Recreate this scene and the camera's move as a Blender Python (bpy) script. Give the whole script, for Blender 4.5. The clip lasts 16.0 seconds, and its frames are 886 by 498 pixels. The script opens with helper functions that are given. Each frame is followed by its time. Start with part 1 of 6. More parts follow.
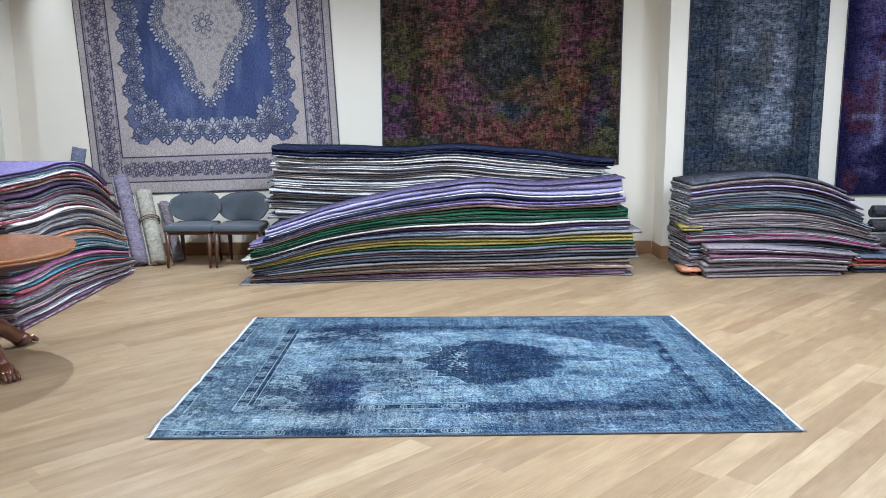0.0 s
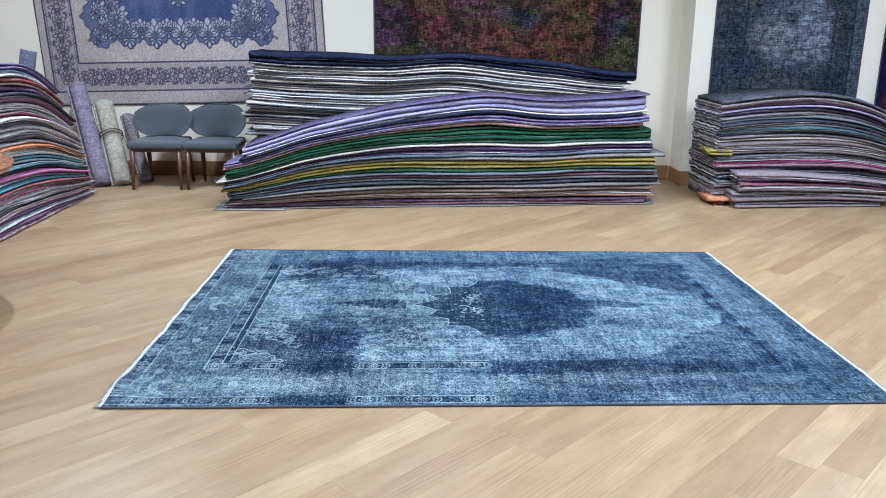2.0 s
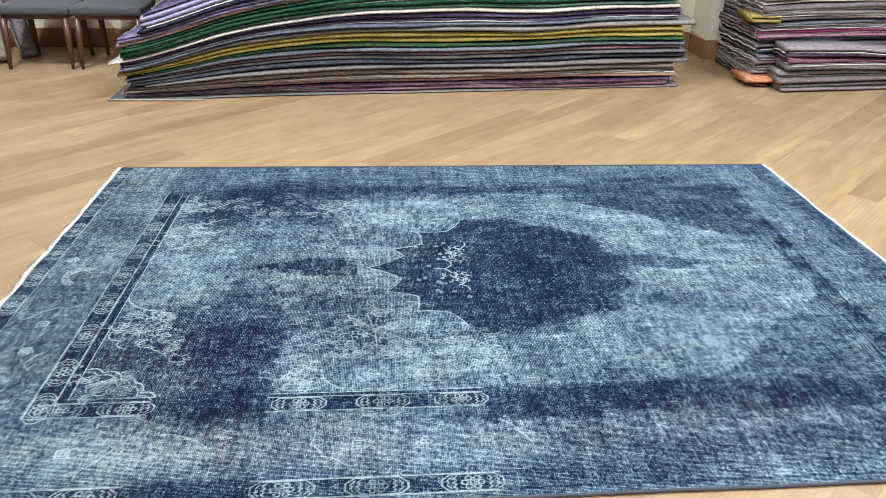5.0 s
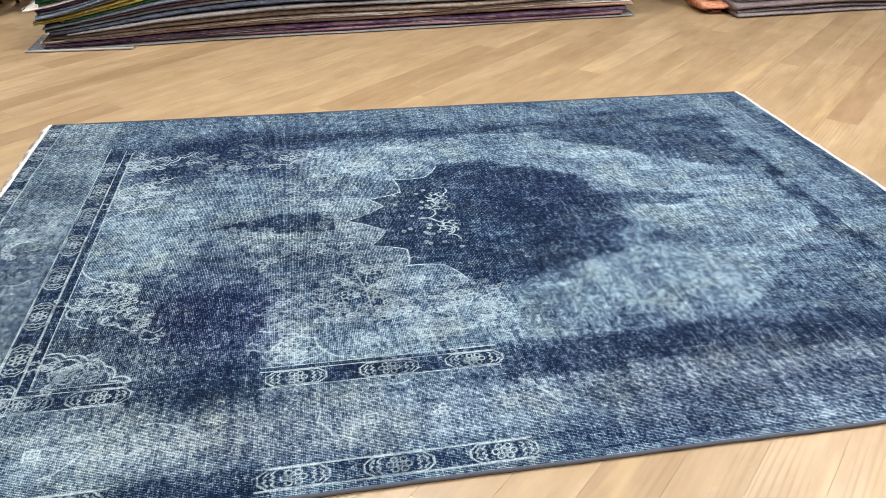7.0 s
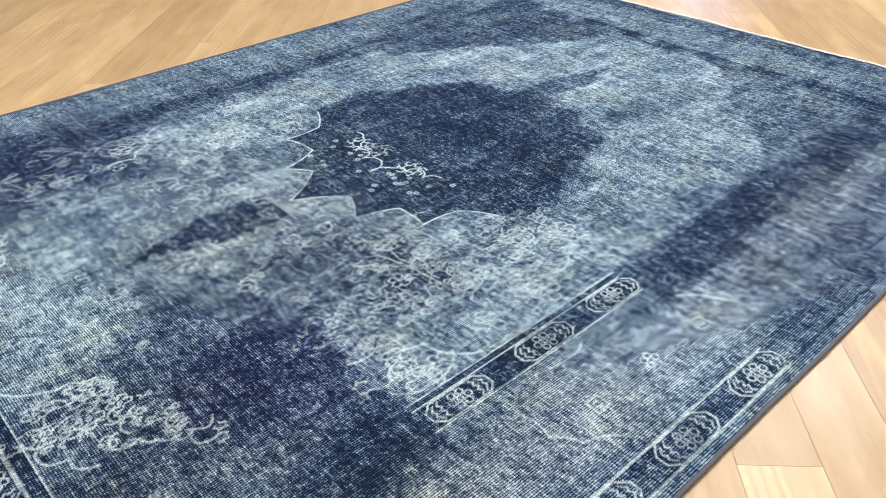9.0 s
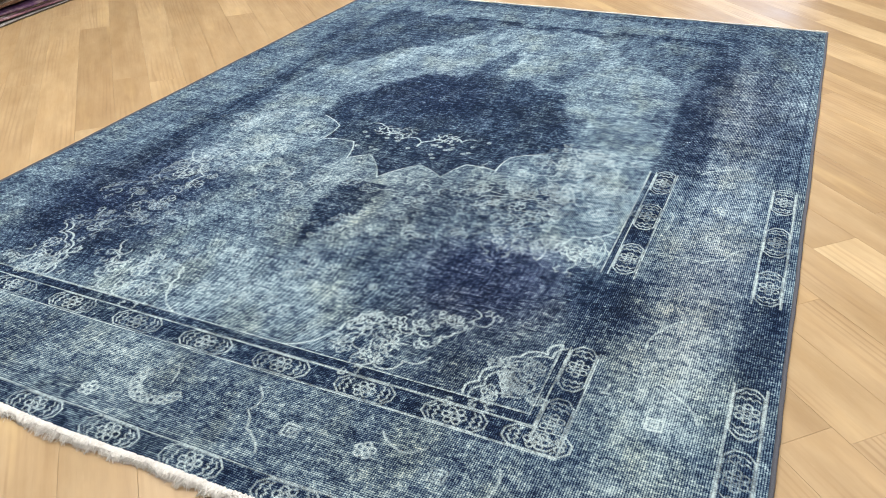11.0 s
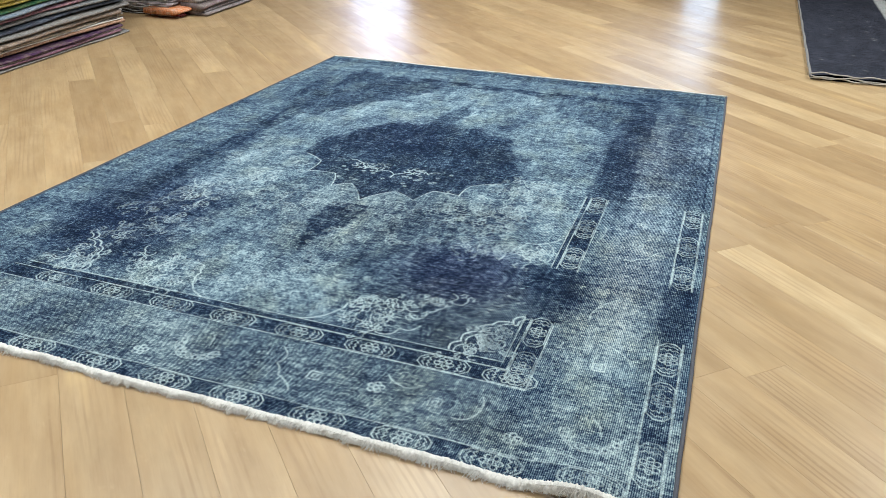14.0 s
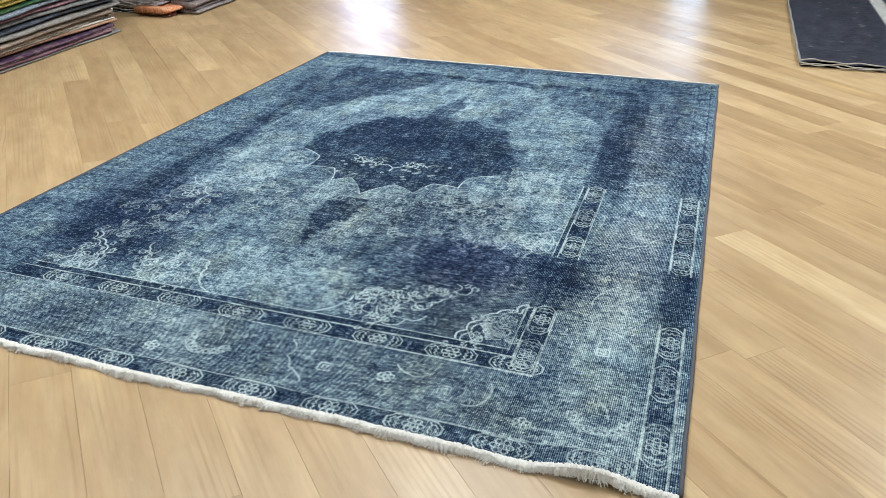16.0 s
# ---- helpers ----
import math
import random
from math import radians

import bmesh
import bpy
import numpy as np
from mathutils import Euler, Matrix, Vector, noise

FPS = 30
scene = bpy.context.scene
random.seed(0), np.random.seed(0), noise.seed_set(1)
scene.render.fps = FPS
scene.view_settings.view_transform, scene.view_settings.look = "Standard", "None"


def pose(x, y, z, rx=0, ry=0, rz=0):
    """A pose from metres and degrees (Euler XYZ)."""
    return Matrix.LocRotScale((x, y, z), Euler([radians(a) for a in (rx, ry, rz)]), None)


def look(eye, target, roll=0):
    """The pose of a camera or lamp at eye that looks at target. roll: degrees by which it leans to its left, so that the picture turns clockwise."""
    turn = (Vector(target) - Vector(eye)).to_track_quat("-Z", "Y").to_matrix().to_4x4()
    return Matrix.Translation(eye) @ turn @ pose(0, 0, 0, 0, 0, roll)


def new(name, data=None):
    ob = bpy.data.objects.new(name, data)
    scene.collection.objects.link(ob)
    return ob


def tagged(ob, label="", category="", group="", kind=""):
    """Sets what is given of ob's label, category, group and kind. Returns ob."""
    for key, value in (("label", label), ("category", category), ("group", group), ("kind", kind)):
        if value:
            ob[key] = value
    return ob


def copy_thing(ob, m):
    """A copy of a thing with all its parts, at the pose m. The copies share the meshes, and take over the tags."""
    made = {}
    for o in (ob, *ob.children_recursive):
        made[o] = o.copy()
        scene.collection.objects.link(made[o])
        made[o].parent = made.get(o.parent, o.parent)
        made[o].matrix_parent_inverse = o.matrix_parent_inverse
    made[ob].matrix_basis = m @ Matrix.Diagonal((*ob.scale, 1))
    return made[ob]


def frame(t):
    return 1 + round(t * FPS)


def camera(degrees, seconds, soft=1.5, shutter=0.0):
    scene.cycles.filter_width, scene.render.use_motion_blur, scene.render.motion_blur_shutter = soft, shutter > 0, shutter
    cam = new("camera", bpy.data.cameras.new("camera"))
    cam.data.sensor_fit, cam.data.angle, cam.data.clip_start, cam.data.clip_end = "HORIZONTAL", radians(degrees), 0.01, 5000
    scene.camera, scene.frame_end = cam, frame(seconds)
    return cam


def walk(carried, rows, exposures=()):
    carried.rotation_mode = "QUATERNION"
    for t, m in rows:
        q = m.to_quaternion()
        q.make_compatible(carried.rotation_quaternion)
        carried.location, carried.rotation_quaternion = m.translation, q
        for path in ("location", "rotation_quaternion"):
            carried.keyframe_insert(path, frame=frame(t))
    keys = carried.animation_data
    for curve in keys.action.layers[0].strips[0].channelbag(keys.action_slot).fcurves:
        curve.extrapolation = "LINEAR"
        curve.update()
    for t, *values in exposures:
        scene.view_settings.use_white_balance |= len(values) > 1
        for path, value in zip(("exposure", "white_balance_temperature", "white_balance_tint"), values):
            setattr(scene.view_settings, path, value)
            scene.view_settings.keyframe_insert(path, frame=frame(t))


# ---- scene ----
cam = camera(57.5, 16.0, soft=0.8)
PATH = [
    (0, (-0.204, 1.059, 1.584), (-0.194, 3.032, 1.257), -0.2),
    (0.5, (-0.267, 1.113, 1.559), (-0.324, 3.082, 1.212), -0.4),
    (1, (-0.316, 1.275, 1.53), (-0.354, 3.236, 1.139), 0.0),
    (1.5, (-0.331, 1.587, 1.488), (-0.317, 3.536, 1.039), 0.7),
    (2, (-0.379, 1.887, 1.471), (-0.318, 3.817, 0.952), 0.8),
    (2.5, (-0.457, 2.245, 1.459), (-0.333, 4.139, 0.828), 0.3),
    (3, (-0.413, 2.618, 1.399), (-0.258, 4.482, 0.691), 0.5),
    (3.2, (-0.393, 2.759, 1.411), (-0.239, 4.614, 0.68), 0.7),
    (5.3, (-0.316, 3.4, 1.386), (-0.191, 5.2, 0.524), 1.2),
    (5.5, (-0.329, 3.399, 1.378), (-0.19, 5.199, 0.518), 1.8),
    (6, (-0.352, 3.404, 1.366), (-0.194, 5.196, 0.491), 1.7),
    (6.5, (-0.428, 3.459, 1.331), (-0.234, 5.236, 0.433), 1.9),
    (7, (-0.489, 3.617, 1.295), (-0.197, 5.34, 0.321), 0.4),
    (7.5, (-0.589, 3.915, 1.208), (-0.129, 5.561, 0.17), -1.5),
    (8, (-0.802, 4.087, 1.145), (-0.071, 5.596, 0.055), 0.0),
    (8.5, (-1.104, 4.239, 1.128), (-0.14, 5.592, 0.013), 0.7),
    (9, (-1.334, 4.476, 1.079), (-0.234, 5.729, -0.027), -1.4),
    (9.5, (-1.585, 4.624, 1.093), (-0.348, 5.759, 0.006), -2.7),
    (10, (-1.916, 4.716, 1.144), (-0.556, 5.712, 0.067), -3.0),
    (10.2, (-2.012, 4.779, 1.138), (-0.618, 5.722, 0.057), -3.1),
    (12.3, (-2.824, 5.025, 1.212), (-1.162, 5.572, 0.244), 0.3),
    (12.5, (-2.832, 4.995, 1.198), (-1.168, 5.548, 0.235), 0.4),
    (13, (-2.868, 4.929, 1.189), (-1.196, 5.494, 0.248), 0.6),
    (13.5, (-2.911, 4.898, 1.197), (-1.232, 5.483, 0.282), 0.8),
    (14, (-2.933, 4.897, 1.202), (-1.249, 5.503, 0.309), 0.9),
    (14.5, (-2.954, 4.907, 1.21), (-1.267, 5.532, 0.336), 0.9),
    (15, (-2.966, 4.909, 1.213), (-1.279, 5.544, 0.346), 0.8),
    (15.5, (-2.974, 4.908, 1.215), (-1.288, 5.527, 0.336), 0.5),
    (16, (-2.979, 4.919, 1.21), (-1.294, 5.502, 0.304), 0.0),
]
walk(cam, [(t, look(eye, target, roll)) for t, eye, target, roll in PATH],
     exposures=[(0, 0.0, 4820, 8), (2.0, -0.06, 4760, 8), (3.2, -0.06, 4840, 8), (5.3, -0.02, 5640, 9), (8.0, 0.0, 5840, 12), (10.2, 0.06, 6150, 12), (12.5, -0.14, 5740, 3), (16, -0.14, 5660, 3)])

# ---- light ----
world = bpy.data.worlds.new("daylight")
scene.world = world
world.use_nodes = True
wn, wl = world.node_tree.nodes, world.node_tree.links
sky = wn.new("ShaderNodeTexSky")
sky.sky_type, sky.sun_disc = "NISHITA", False
sky.sun_elevation, sky.sun_rotation = radians(38), radians(150)
wl.new(sky.outputs[0], wn["Background"].inputs[0])
wn["Background"].inputs[1].default_value = 0.05

CEILING, FLOOR_TOP = 3.6, 0.0
ROOM_W, ROOM_E, ROOM_S = -6.6, 7.0, -1.6
WALL_N, WALL_FRONT = 10.25, 9.88      # recessed middle wall, and the two flanks that stand proud of it
FLANK_L, FLANK_R = -4.9, 2.26


def downlight(x, y, power, size=0.09, colour=(1.0, 0.94, 0.86), aim=None, spread=150):
    data = bpy.data.lights.new("downlight", "AREA")
    data.shape, data.size, data.energy, data.color = "DISK", size, power, colour
    data.spread = radians(spread)
    ob = new("downlight", data)
    ob.matrix_world = look((x, y, CEILING - 0.03), aim or (x, y + 0.001, 0))
    return ob


# rows of ceiling spots: over the floor, and washing the rugs on the wall
# the three at y 7.5 to 7.7 are added fill for the stack fronts
for lx, ly, lw in ((-3.0, 2.4, 80), (0.4, 2.4, 138), (3.6, 2.4, 112), (-2.2, 6.1, 12), (0.9, 6.1, 100), (3.9, 6.1, 98), (-2.9, 7.7, 94), (-0.2, 7.5, 66), (3.0, 7.5, 55)):
    downlight(lx, ly, lw)
for lx, lw in ((-4.45, 2.2), (-2.7, 27), (0.5, 22), (3.1, 12), (5.3, 12), (-5.8, 12)):
    downlight(lx, 8.3 if lw > 10 else 10.08, lw, aim=(lx, WALL_N, 1.0) if lw > 10 else None, spread=130 if lw > 10 else 46)
window_light = bpy.data.lights.new("window_light", "AREA")
window_light.shape, window_light.size, window_light.size_y = "RECTANGLE", 2.0, 2.2
window_light.energy, window_light.color = 50, (0.62, 0.76, 1.0)
new("window_light", window_light).matrix_world = look((ROOM_E + 0.05, 5.35, 1.35), (0, 5.35, 1.2))
far_light = bpy.data.lights.new("window_light", "AREA")
far_light.shape, far_light.size, far_light.size_y = "RECTANGLE", 0.8, 2.2
far_light.energy, far_light.color = 34, (0.70, 0.74, 1.0)
new("window_light", far_light).matrix_world = look((ROOM_E + 0.05, 9.38, 1.35), (0, 8.0, 1.0))


# ---- materials ----
class Graph:
    """Short words for building a material's nodes."""

    def __init__(self, name):
        self.mat = bpy.data.materials.new(name)
        self.mat.use_nodes = True
        self.tree = self.mat.node_tree
        self.bsdf = self.tree.nodes["Principled BSDF"]

    def node(self, kind, ins=None, **props):
        n = self.tree.nodes.new(kind)
        if "operation" in props:
            n.operation = props["operation"]
        if "data_type" in props:
            n.data_type, n.blend_type = props["data_type"], props["blend_type"]
        if "attribute_name" in props:
            n.attribute_name = props["attribute_name"]
        if "bands_direction" in props:
            n.bands_direction = props["bands_direction"]
        for k, v in (ins or {}).items():
            self.put(n.inputs[k], v)
        return n

    def put(self, socket, v):
        if isinstance(v, bpy.types.NodeSocket):
            self.tree.links.new(v, socket)
        else:
            socket.default_value = v

    def math(self, op, a, b=0.0, c=0.0):
        n = self.node("ShaderNodeMath", operation=op)
        self.put(n.inputs[0], a), self.put(n.inputs[1], b), self.put(n.inputs[2], c)
        return n.outputs[0]

    def add(self, a, b):
        return self.math("ADD", a, b)

    def mul(self, a, b):
        return self.math("MULTIPLY", a, b)

    def coords(self, which="Object", scale=(1, 1, 1), uv=None, offset=None):
        tc = self.node("ShaderNodeTexCoord")
        m = self.node("ShaderNodeMapping", {"Vector": tc.outputs[which], "Scale": scale})
        if offset is not None:
            self.put(m.inputs["Location"], offset)
        return m.outputs[0]

    def noise(self, vec, scale, detail=3, rough=0.55):
        return self.node("ShaderNodeTexNoise", {"Vector": vec, "Scale": scale, "Detail": detail, "Roughness": rough}).outputs[0]

    def ramp(self, fac, stops, mode="LINEAR"):
        n = self.node("ShaderNodeValToRGB", {"Fac": fac})
        e = n.color_ramp.elements
        n.color_ramp.interpolation = mode
        while len(e) < len(stops):
            e.new(0.5)
        for el, (p, c) in zip(e, stops):
            el.position = p
            el.color = (*c, 1) if len(c) == 3 else c
        return n.outputs[0]

    def mix(self, fac, a, b, mode="MIX"):
        n = self.node("ShaderNodeMix", data_type="RGBA", blend_type=mode)
        self.put(n.inputs[0], fac)
        for s, v in ((n.inputs[6], a), (n.inputs[7], b)):
            self.put(s, (*v, 1) if isinstance(v, tuple) and len(v) == 3 else v)
        return n.outputs[2]

    def bump(self, height, strength=0.3, distance=0.002):
        n = self.node("ShaderNodeBump", {"Height": height, "Strength": strength, "Distance": distance})
        self.put(self.bsdf.inputs["Normal"], n.outputs[0])

    def done(self, colour, rough=0.6, metal=0.0, spec=None, sheen=0.0, coat=0.0):
        self.put(self.bsdf.inputs["Base Color"], (*colour, 1) if isinstance(colour, tuple) and len(colour) == 3 else colour)
        self.put(self.bsdf.inputs["Roughness"], rough)
        self.put(self.bsdf.inputs["Metallic"], metal)
        if spec is not None:
            self.put(self.bsdf.inputs["Specular IOR Level"], spec)
        if sheen:
            self.put(self.bsdf.inputs["Sheen Weight"], sheen)
            self.put(self.bsdf.inputs["Sheen Roughness"], 0.5)
        if coat:
            self.put(self.bsdf.inputs["Coat Weight"], coat)
            self.put(self.bsdf.inputs["Coat Roughness"], 0.15)
        return self.mat


def plaster(name, colour):
    g = Graph(name)
    v = g.coords()
    big, fine = g.noise(v, 0.9, 3), g.noise(v, 160, 2)
    c = g.mix(g.math("MULTIPLY_ADD", big, 0.5, 0.0), colour, tuple(x * 0.9 for x in colour))
    g.bump(fine, 0.12, 0.001)
    return g.done(c, 0.75)


def oak(name, loose):
    """Oiled oak planks; loose planks differ by object, the joined ones by island."""
    g = Graph(name)
    info = g.node("ShaderNodeObjectInfo")
    rnd = info.outputs["Random"] if loose else g.node("ShaderNodeNewGeometry").outputs["Random Per Island"]
    off = g.node("ShaderNodeCombineXYZ", {"X": g.mul(rnd, 37.0), "Y": g.mul(rnd, 91.0), "Z": g.mul(rnd, 13.0)}).outputs[0]
    long = g.coords("UV", (1.0, 8, 1), offset=off)
    fine = g.coords("UV", (5.0, 130, 1), offset=off)
    grain = g.noise(long, 2.2, 5, 0.62)
    pores = g.noise(fine, 2.0, 4, 0.7)
    rings = g.node("ShaderNodeTexWave", {"Vector": g.coords("UV", (0.09, 1.0, 1), offset=off), "Scale": 17.0, "Distortion": 15.0, "Detail": 2.5, "Detail Scale": 0.55, "Detail Roughness": 0.45}, bands_direction="Y").outputs[1]
    tone = g.node("ShaderNodeSeparateColor", {"Color": info.outputs["Color"]}).outputs[0] if loose else g.math("FRACT", g.mul(rnd, 7.31))
    base = g.ramp(tone, [(0.0, (0.305, 0.210, 0.110)), (0.28, (0.35, 0.250, 0.136)), (0.55, (0.40, 0.290, 0.162)), (0.8, (0.365, 0.257, 0.136)), (0.93, (0.455, 0.342, 0.195)), (1.0, (0.30, 0.200, 0.104))])
    c = g.mix(g.ramp(grain, [(0.35, (0, 0, 0)), (0.7, (1, 1, 1))]), g.mix(1.0, base, (0.84, 0.79, 0.72), "MULTIPLY"), base)
    much = g.ramp(g.noise(g.coords("UV", (1.2, 6, 1), offset=off), 1.3, 2), [(0.47, (0, 0, 0)), (0.64, (1, 1, 1))])
    c = g.mix(g.mul(g.ramp(rings, [(0.45, (0, 0, 0)), (0.95, (1, 1, 1))]), g.math("MULTIPLY_ADD", much, 0.34, 0.015)), c, (0.17, 0.092, 0.040))
    c = g.mix(g.math("MULTIPLY", g.ramp(pores, [(0.52, (0, 0, 0)), (0.72, (1, 1, 1))]), 0.13), c, (0.18, 0.10, 0.045))
    sap = g.noise(g.coords("UV", (0.8, 7, 1), offset=off), 1.5, 3)
    c = g.mix(g.mul(g.ramp(sap, [(0.60, (0, 0, 0)), (0.72, (1, 1, 1))]), 0.34), c, (0.54, 0.390, 0.185))
    worn = g.noise(g.coords("UV", (1.6, 5.5, 1), offset=off), 2.4, 4, 0.62)
    c = g.mix(1.0, c, g.ramp(worn, [(0.30, (0.87, 0.85, 0.82)), (0.52, (1.0, 1.0, 1.0)), (0.72, (1.11, 1.11, 1.10))]), "MULTIPLY")
    scuff = g.noise(g.coords("UV", (9, 22, 1), offset=off), 1.0, 4, 0.75)
    c = g.mix(g.mul(g.ramp(scuff, [(0.62, (0, 0, 0)), (0.75, (1, 1, 1))]), 0.22), c, (0.50, 0.38, 0.23))
    smudge = g.noise(g.coords("Object" if not loose else "UV", (2.5, 4, 1), offset=off), 1.6, 4, 0.65)
    rough = g.add(g.math("MULTIPLY_ADD", pores, 0.14, 0.15), g.mul(smudge, 0.28))
    g.bump(g.add(g.mul(pores, 0.6), g.mul(grain, 0.4)), 0.10, 0.0006)
    return g.done(c, rough, spec=0.5)


def timber(name, dark, light, rough=0.3, coat=0.0, scale=(1, 12, 12)):
    g = Graph(name)
    v = g.coords("Object", scale)
    a, b = g.noise(v, 3.0, 5, 0.6), g.noise(v, 18.0, 3, 0.6)
    c = g.mix(g.add(g.mul(a, 0.75), g.mul(b, 0.25)), dark, light)
    g.bump(b, 0.08, 0.0006)
    return g.done(c, g.math("MULTIPLY_ADD", b, 0.12, rough - 0.05), coat=coat)


PILE_MATS = {}


def wool(colour, second=None, key=""):
    """Short woven pile of a folded rug: streaks along the fold and a worn second tone."""
    k = (colour, second, key)
    if k in PILE_MATS:
        return PILE_MATS[k]
    g = Graph("wool_pile")
    rnd = g.node("ShaderNodeObjectInfo").outputs["Random"]
    off = g.node("ShaderNodeCombineXYZ", {"X": g.mul(rnd, 50.0), "Y": g.mul(rnd, 20.0)}).outputs[0]
    v = g.coords("Object", (1, 1, 1), offset=off)
    streak = g.noise(g.coords("Object", (4, 4, 90), offset=off), 2.0, 4, 0.7)
    patch = g.noise(g.coords("Object", (1, 1, 2.5), offset=off), 17.0, 4, 0.65)
    thread = g.noise(g.coords("Object", (150, 150, 12), offset=off), 1.0, 2, 0.6)
    fuzz = g.noise(v, 300.0, 2, 0.6)
    second = second or tuple(min(1, x * 0.5 + 0.03) for x in colour)
    c = g.mix(g.mul(g.ramp(g.add(g.mul(patch, 0.6), g.mul(streak, 0.4)), [(0.46, (0, 0, 0)), (0.58, (1, 1, 1))]), 0.5), colour, second)
    motif = g.noise(g.coords("Object", (1, 1, 2.0), offset=off), 34.0, 3, 0.6)
    worn = g.noise(g.coords("Object", (1, 1, 3.0), offset=off), 5.0, 3, 0.6)
    grey = sum(colour) / 3
    pale, deep = tuple(0.5 * x + 0.5 * min(0.6, grey * 1.6 + 0.10) for x in colour), tuple(x * 0.42 for x in colour)
    c = g.mix(g.mul(g.ramp(motif, [(0.55, (0, 0, 0)), (0.64, (1, 1, 1))]), g.ramp(worn, [(0.40, (0.1, 0.1, 0.1)), (0.60, (0.75, 0.75, 0.75))])), c, pale)
    c = g.mix(g.mul(g.ramp(motif, [(0.36, (1, 1, 1)), (0.45, (0, 0, 0))]), g.ramp(worn, [(0.40, (0.7, 0.7, 0.7)), (0.60, (0.15, 0.15, 0.15))])), c, deep)
    c = g.mix(1.0, c, g.ramp(g.math("FRACT", g.mul(rnd, 5.3)), [(0.0, (0.96, 0.96, 0.96)), (1.0, (1.42, 1.42, 1.42))]), "MULTIPLY")
    c = g.mix(g.ramp(g.add(g.mul(fuzz, 0.5), g.mul(thread, 0.5)), [(0.38, (0, 0, 0)), (0.6, (1, 1, 1))]), g.mix(1.0, c, (0.60, 0.60, 0.60), "MULTIPLY"), g.mix(1.0, c, (1.12, 1.12, 1.12), "MULTIPLY"))
    g.bump(g.add(g.add(fuzz, thread), g.mul(streak, 0.8)), 0.4, 0.003)
    PILE_MATS[k] = g.done(c, 0.95, spec=0.04)
    return PILE_MATS[k]


def carpet(name, thread=(60, 420), amount=0.5, gain=1.0):
    """A woven rug whose dyes are stored on its mesh; threads and wear break the dyes up."""
    g = Graph(name)
    dye = g.node("ShaderNodeAttribute", attribute_name="dye").outputs[0]
    v = g.coords("Object", (thread[0], thread[1], thread[1]))
    v2 = g.coords("Object", (thread[1], thread[0], thread[0]))
    a, b = g.noise(v, 1.0, 3, 0.6), g.noise(v2, 0.6, 3, 0.6)
    f = g.add(g.mul(a, 0.6), g.mul(b, 0.4))
    lo = g.mix(1.0, dye, (1 - amount,) * 3, "MULTIPLY")
    hi = g.mix(1.0, dye, (1 + amount * 1.2,) * 3, "MULTIPLY")
    c = g.mix(g.ramp(f, [(0.36, (0, 0, 0)), (0.64, (1, 1, 1))]), lo, hi)
    g.bump(f, 0.4, 0.003)
    return g.done(c, 0.92, spec=0.04)


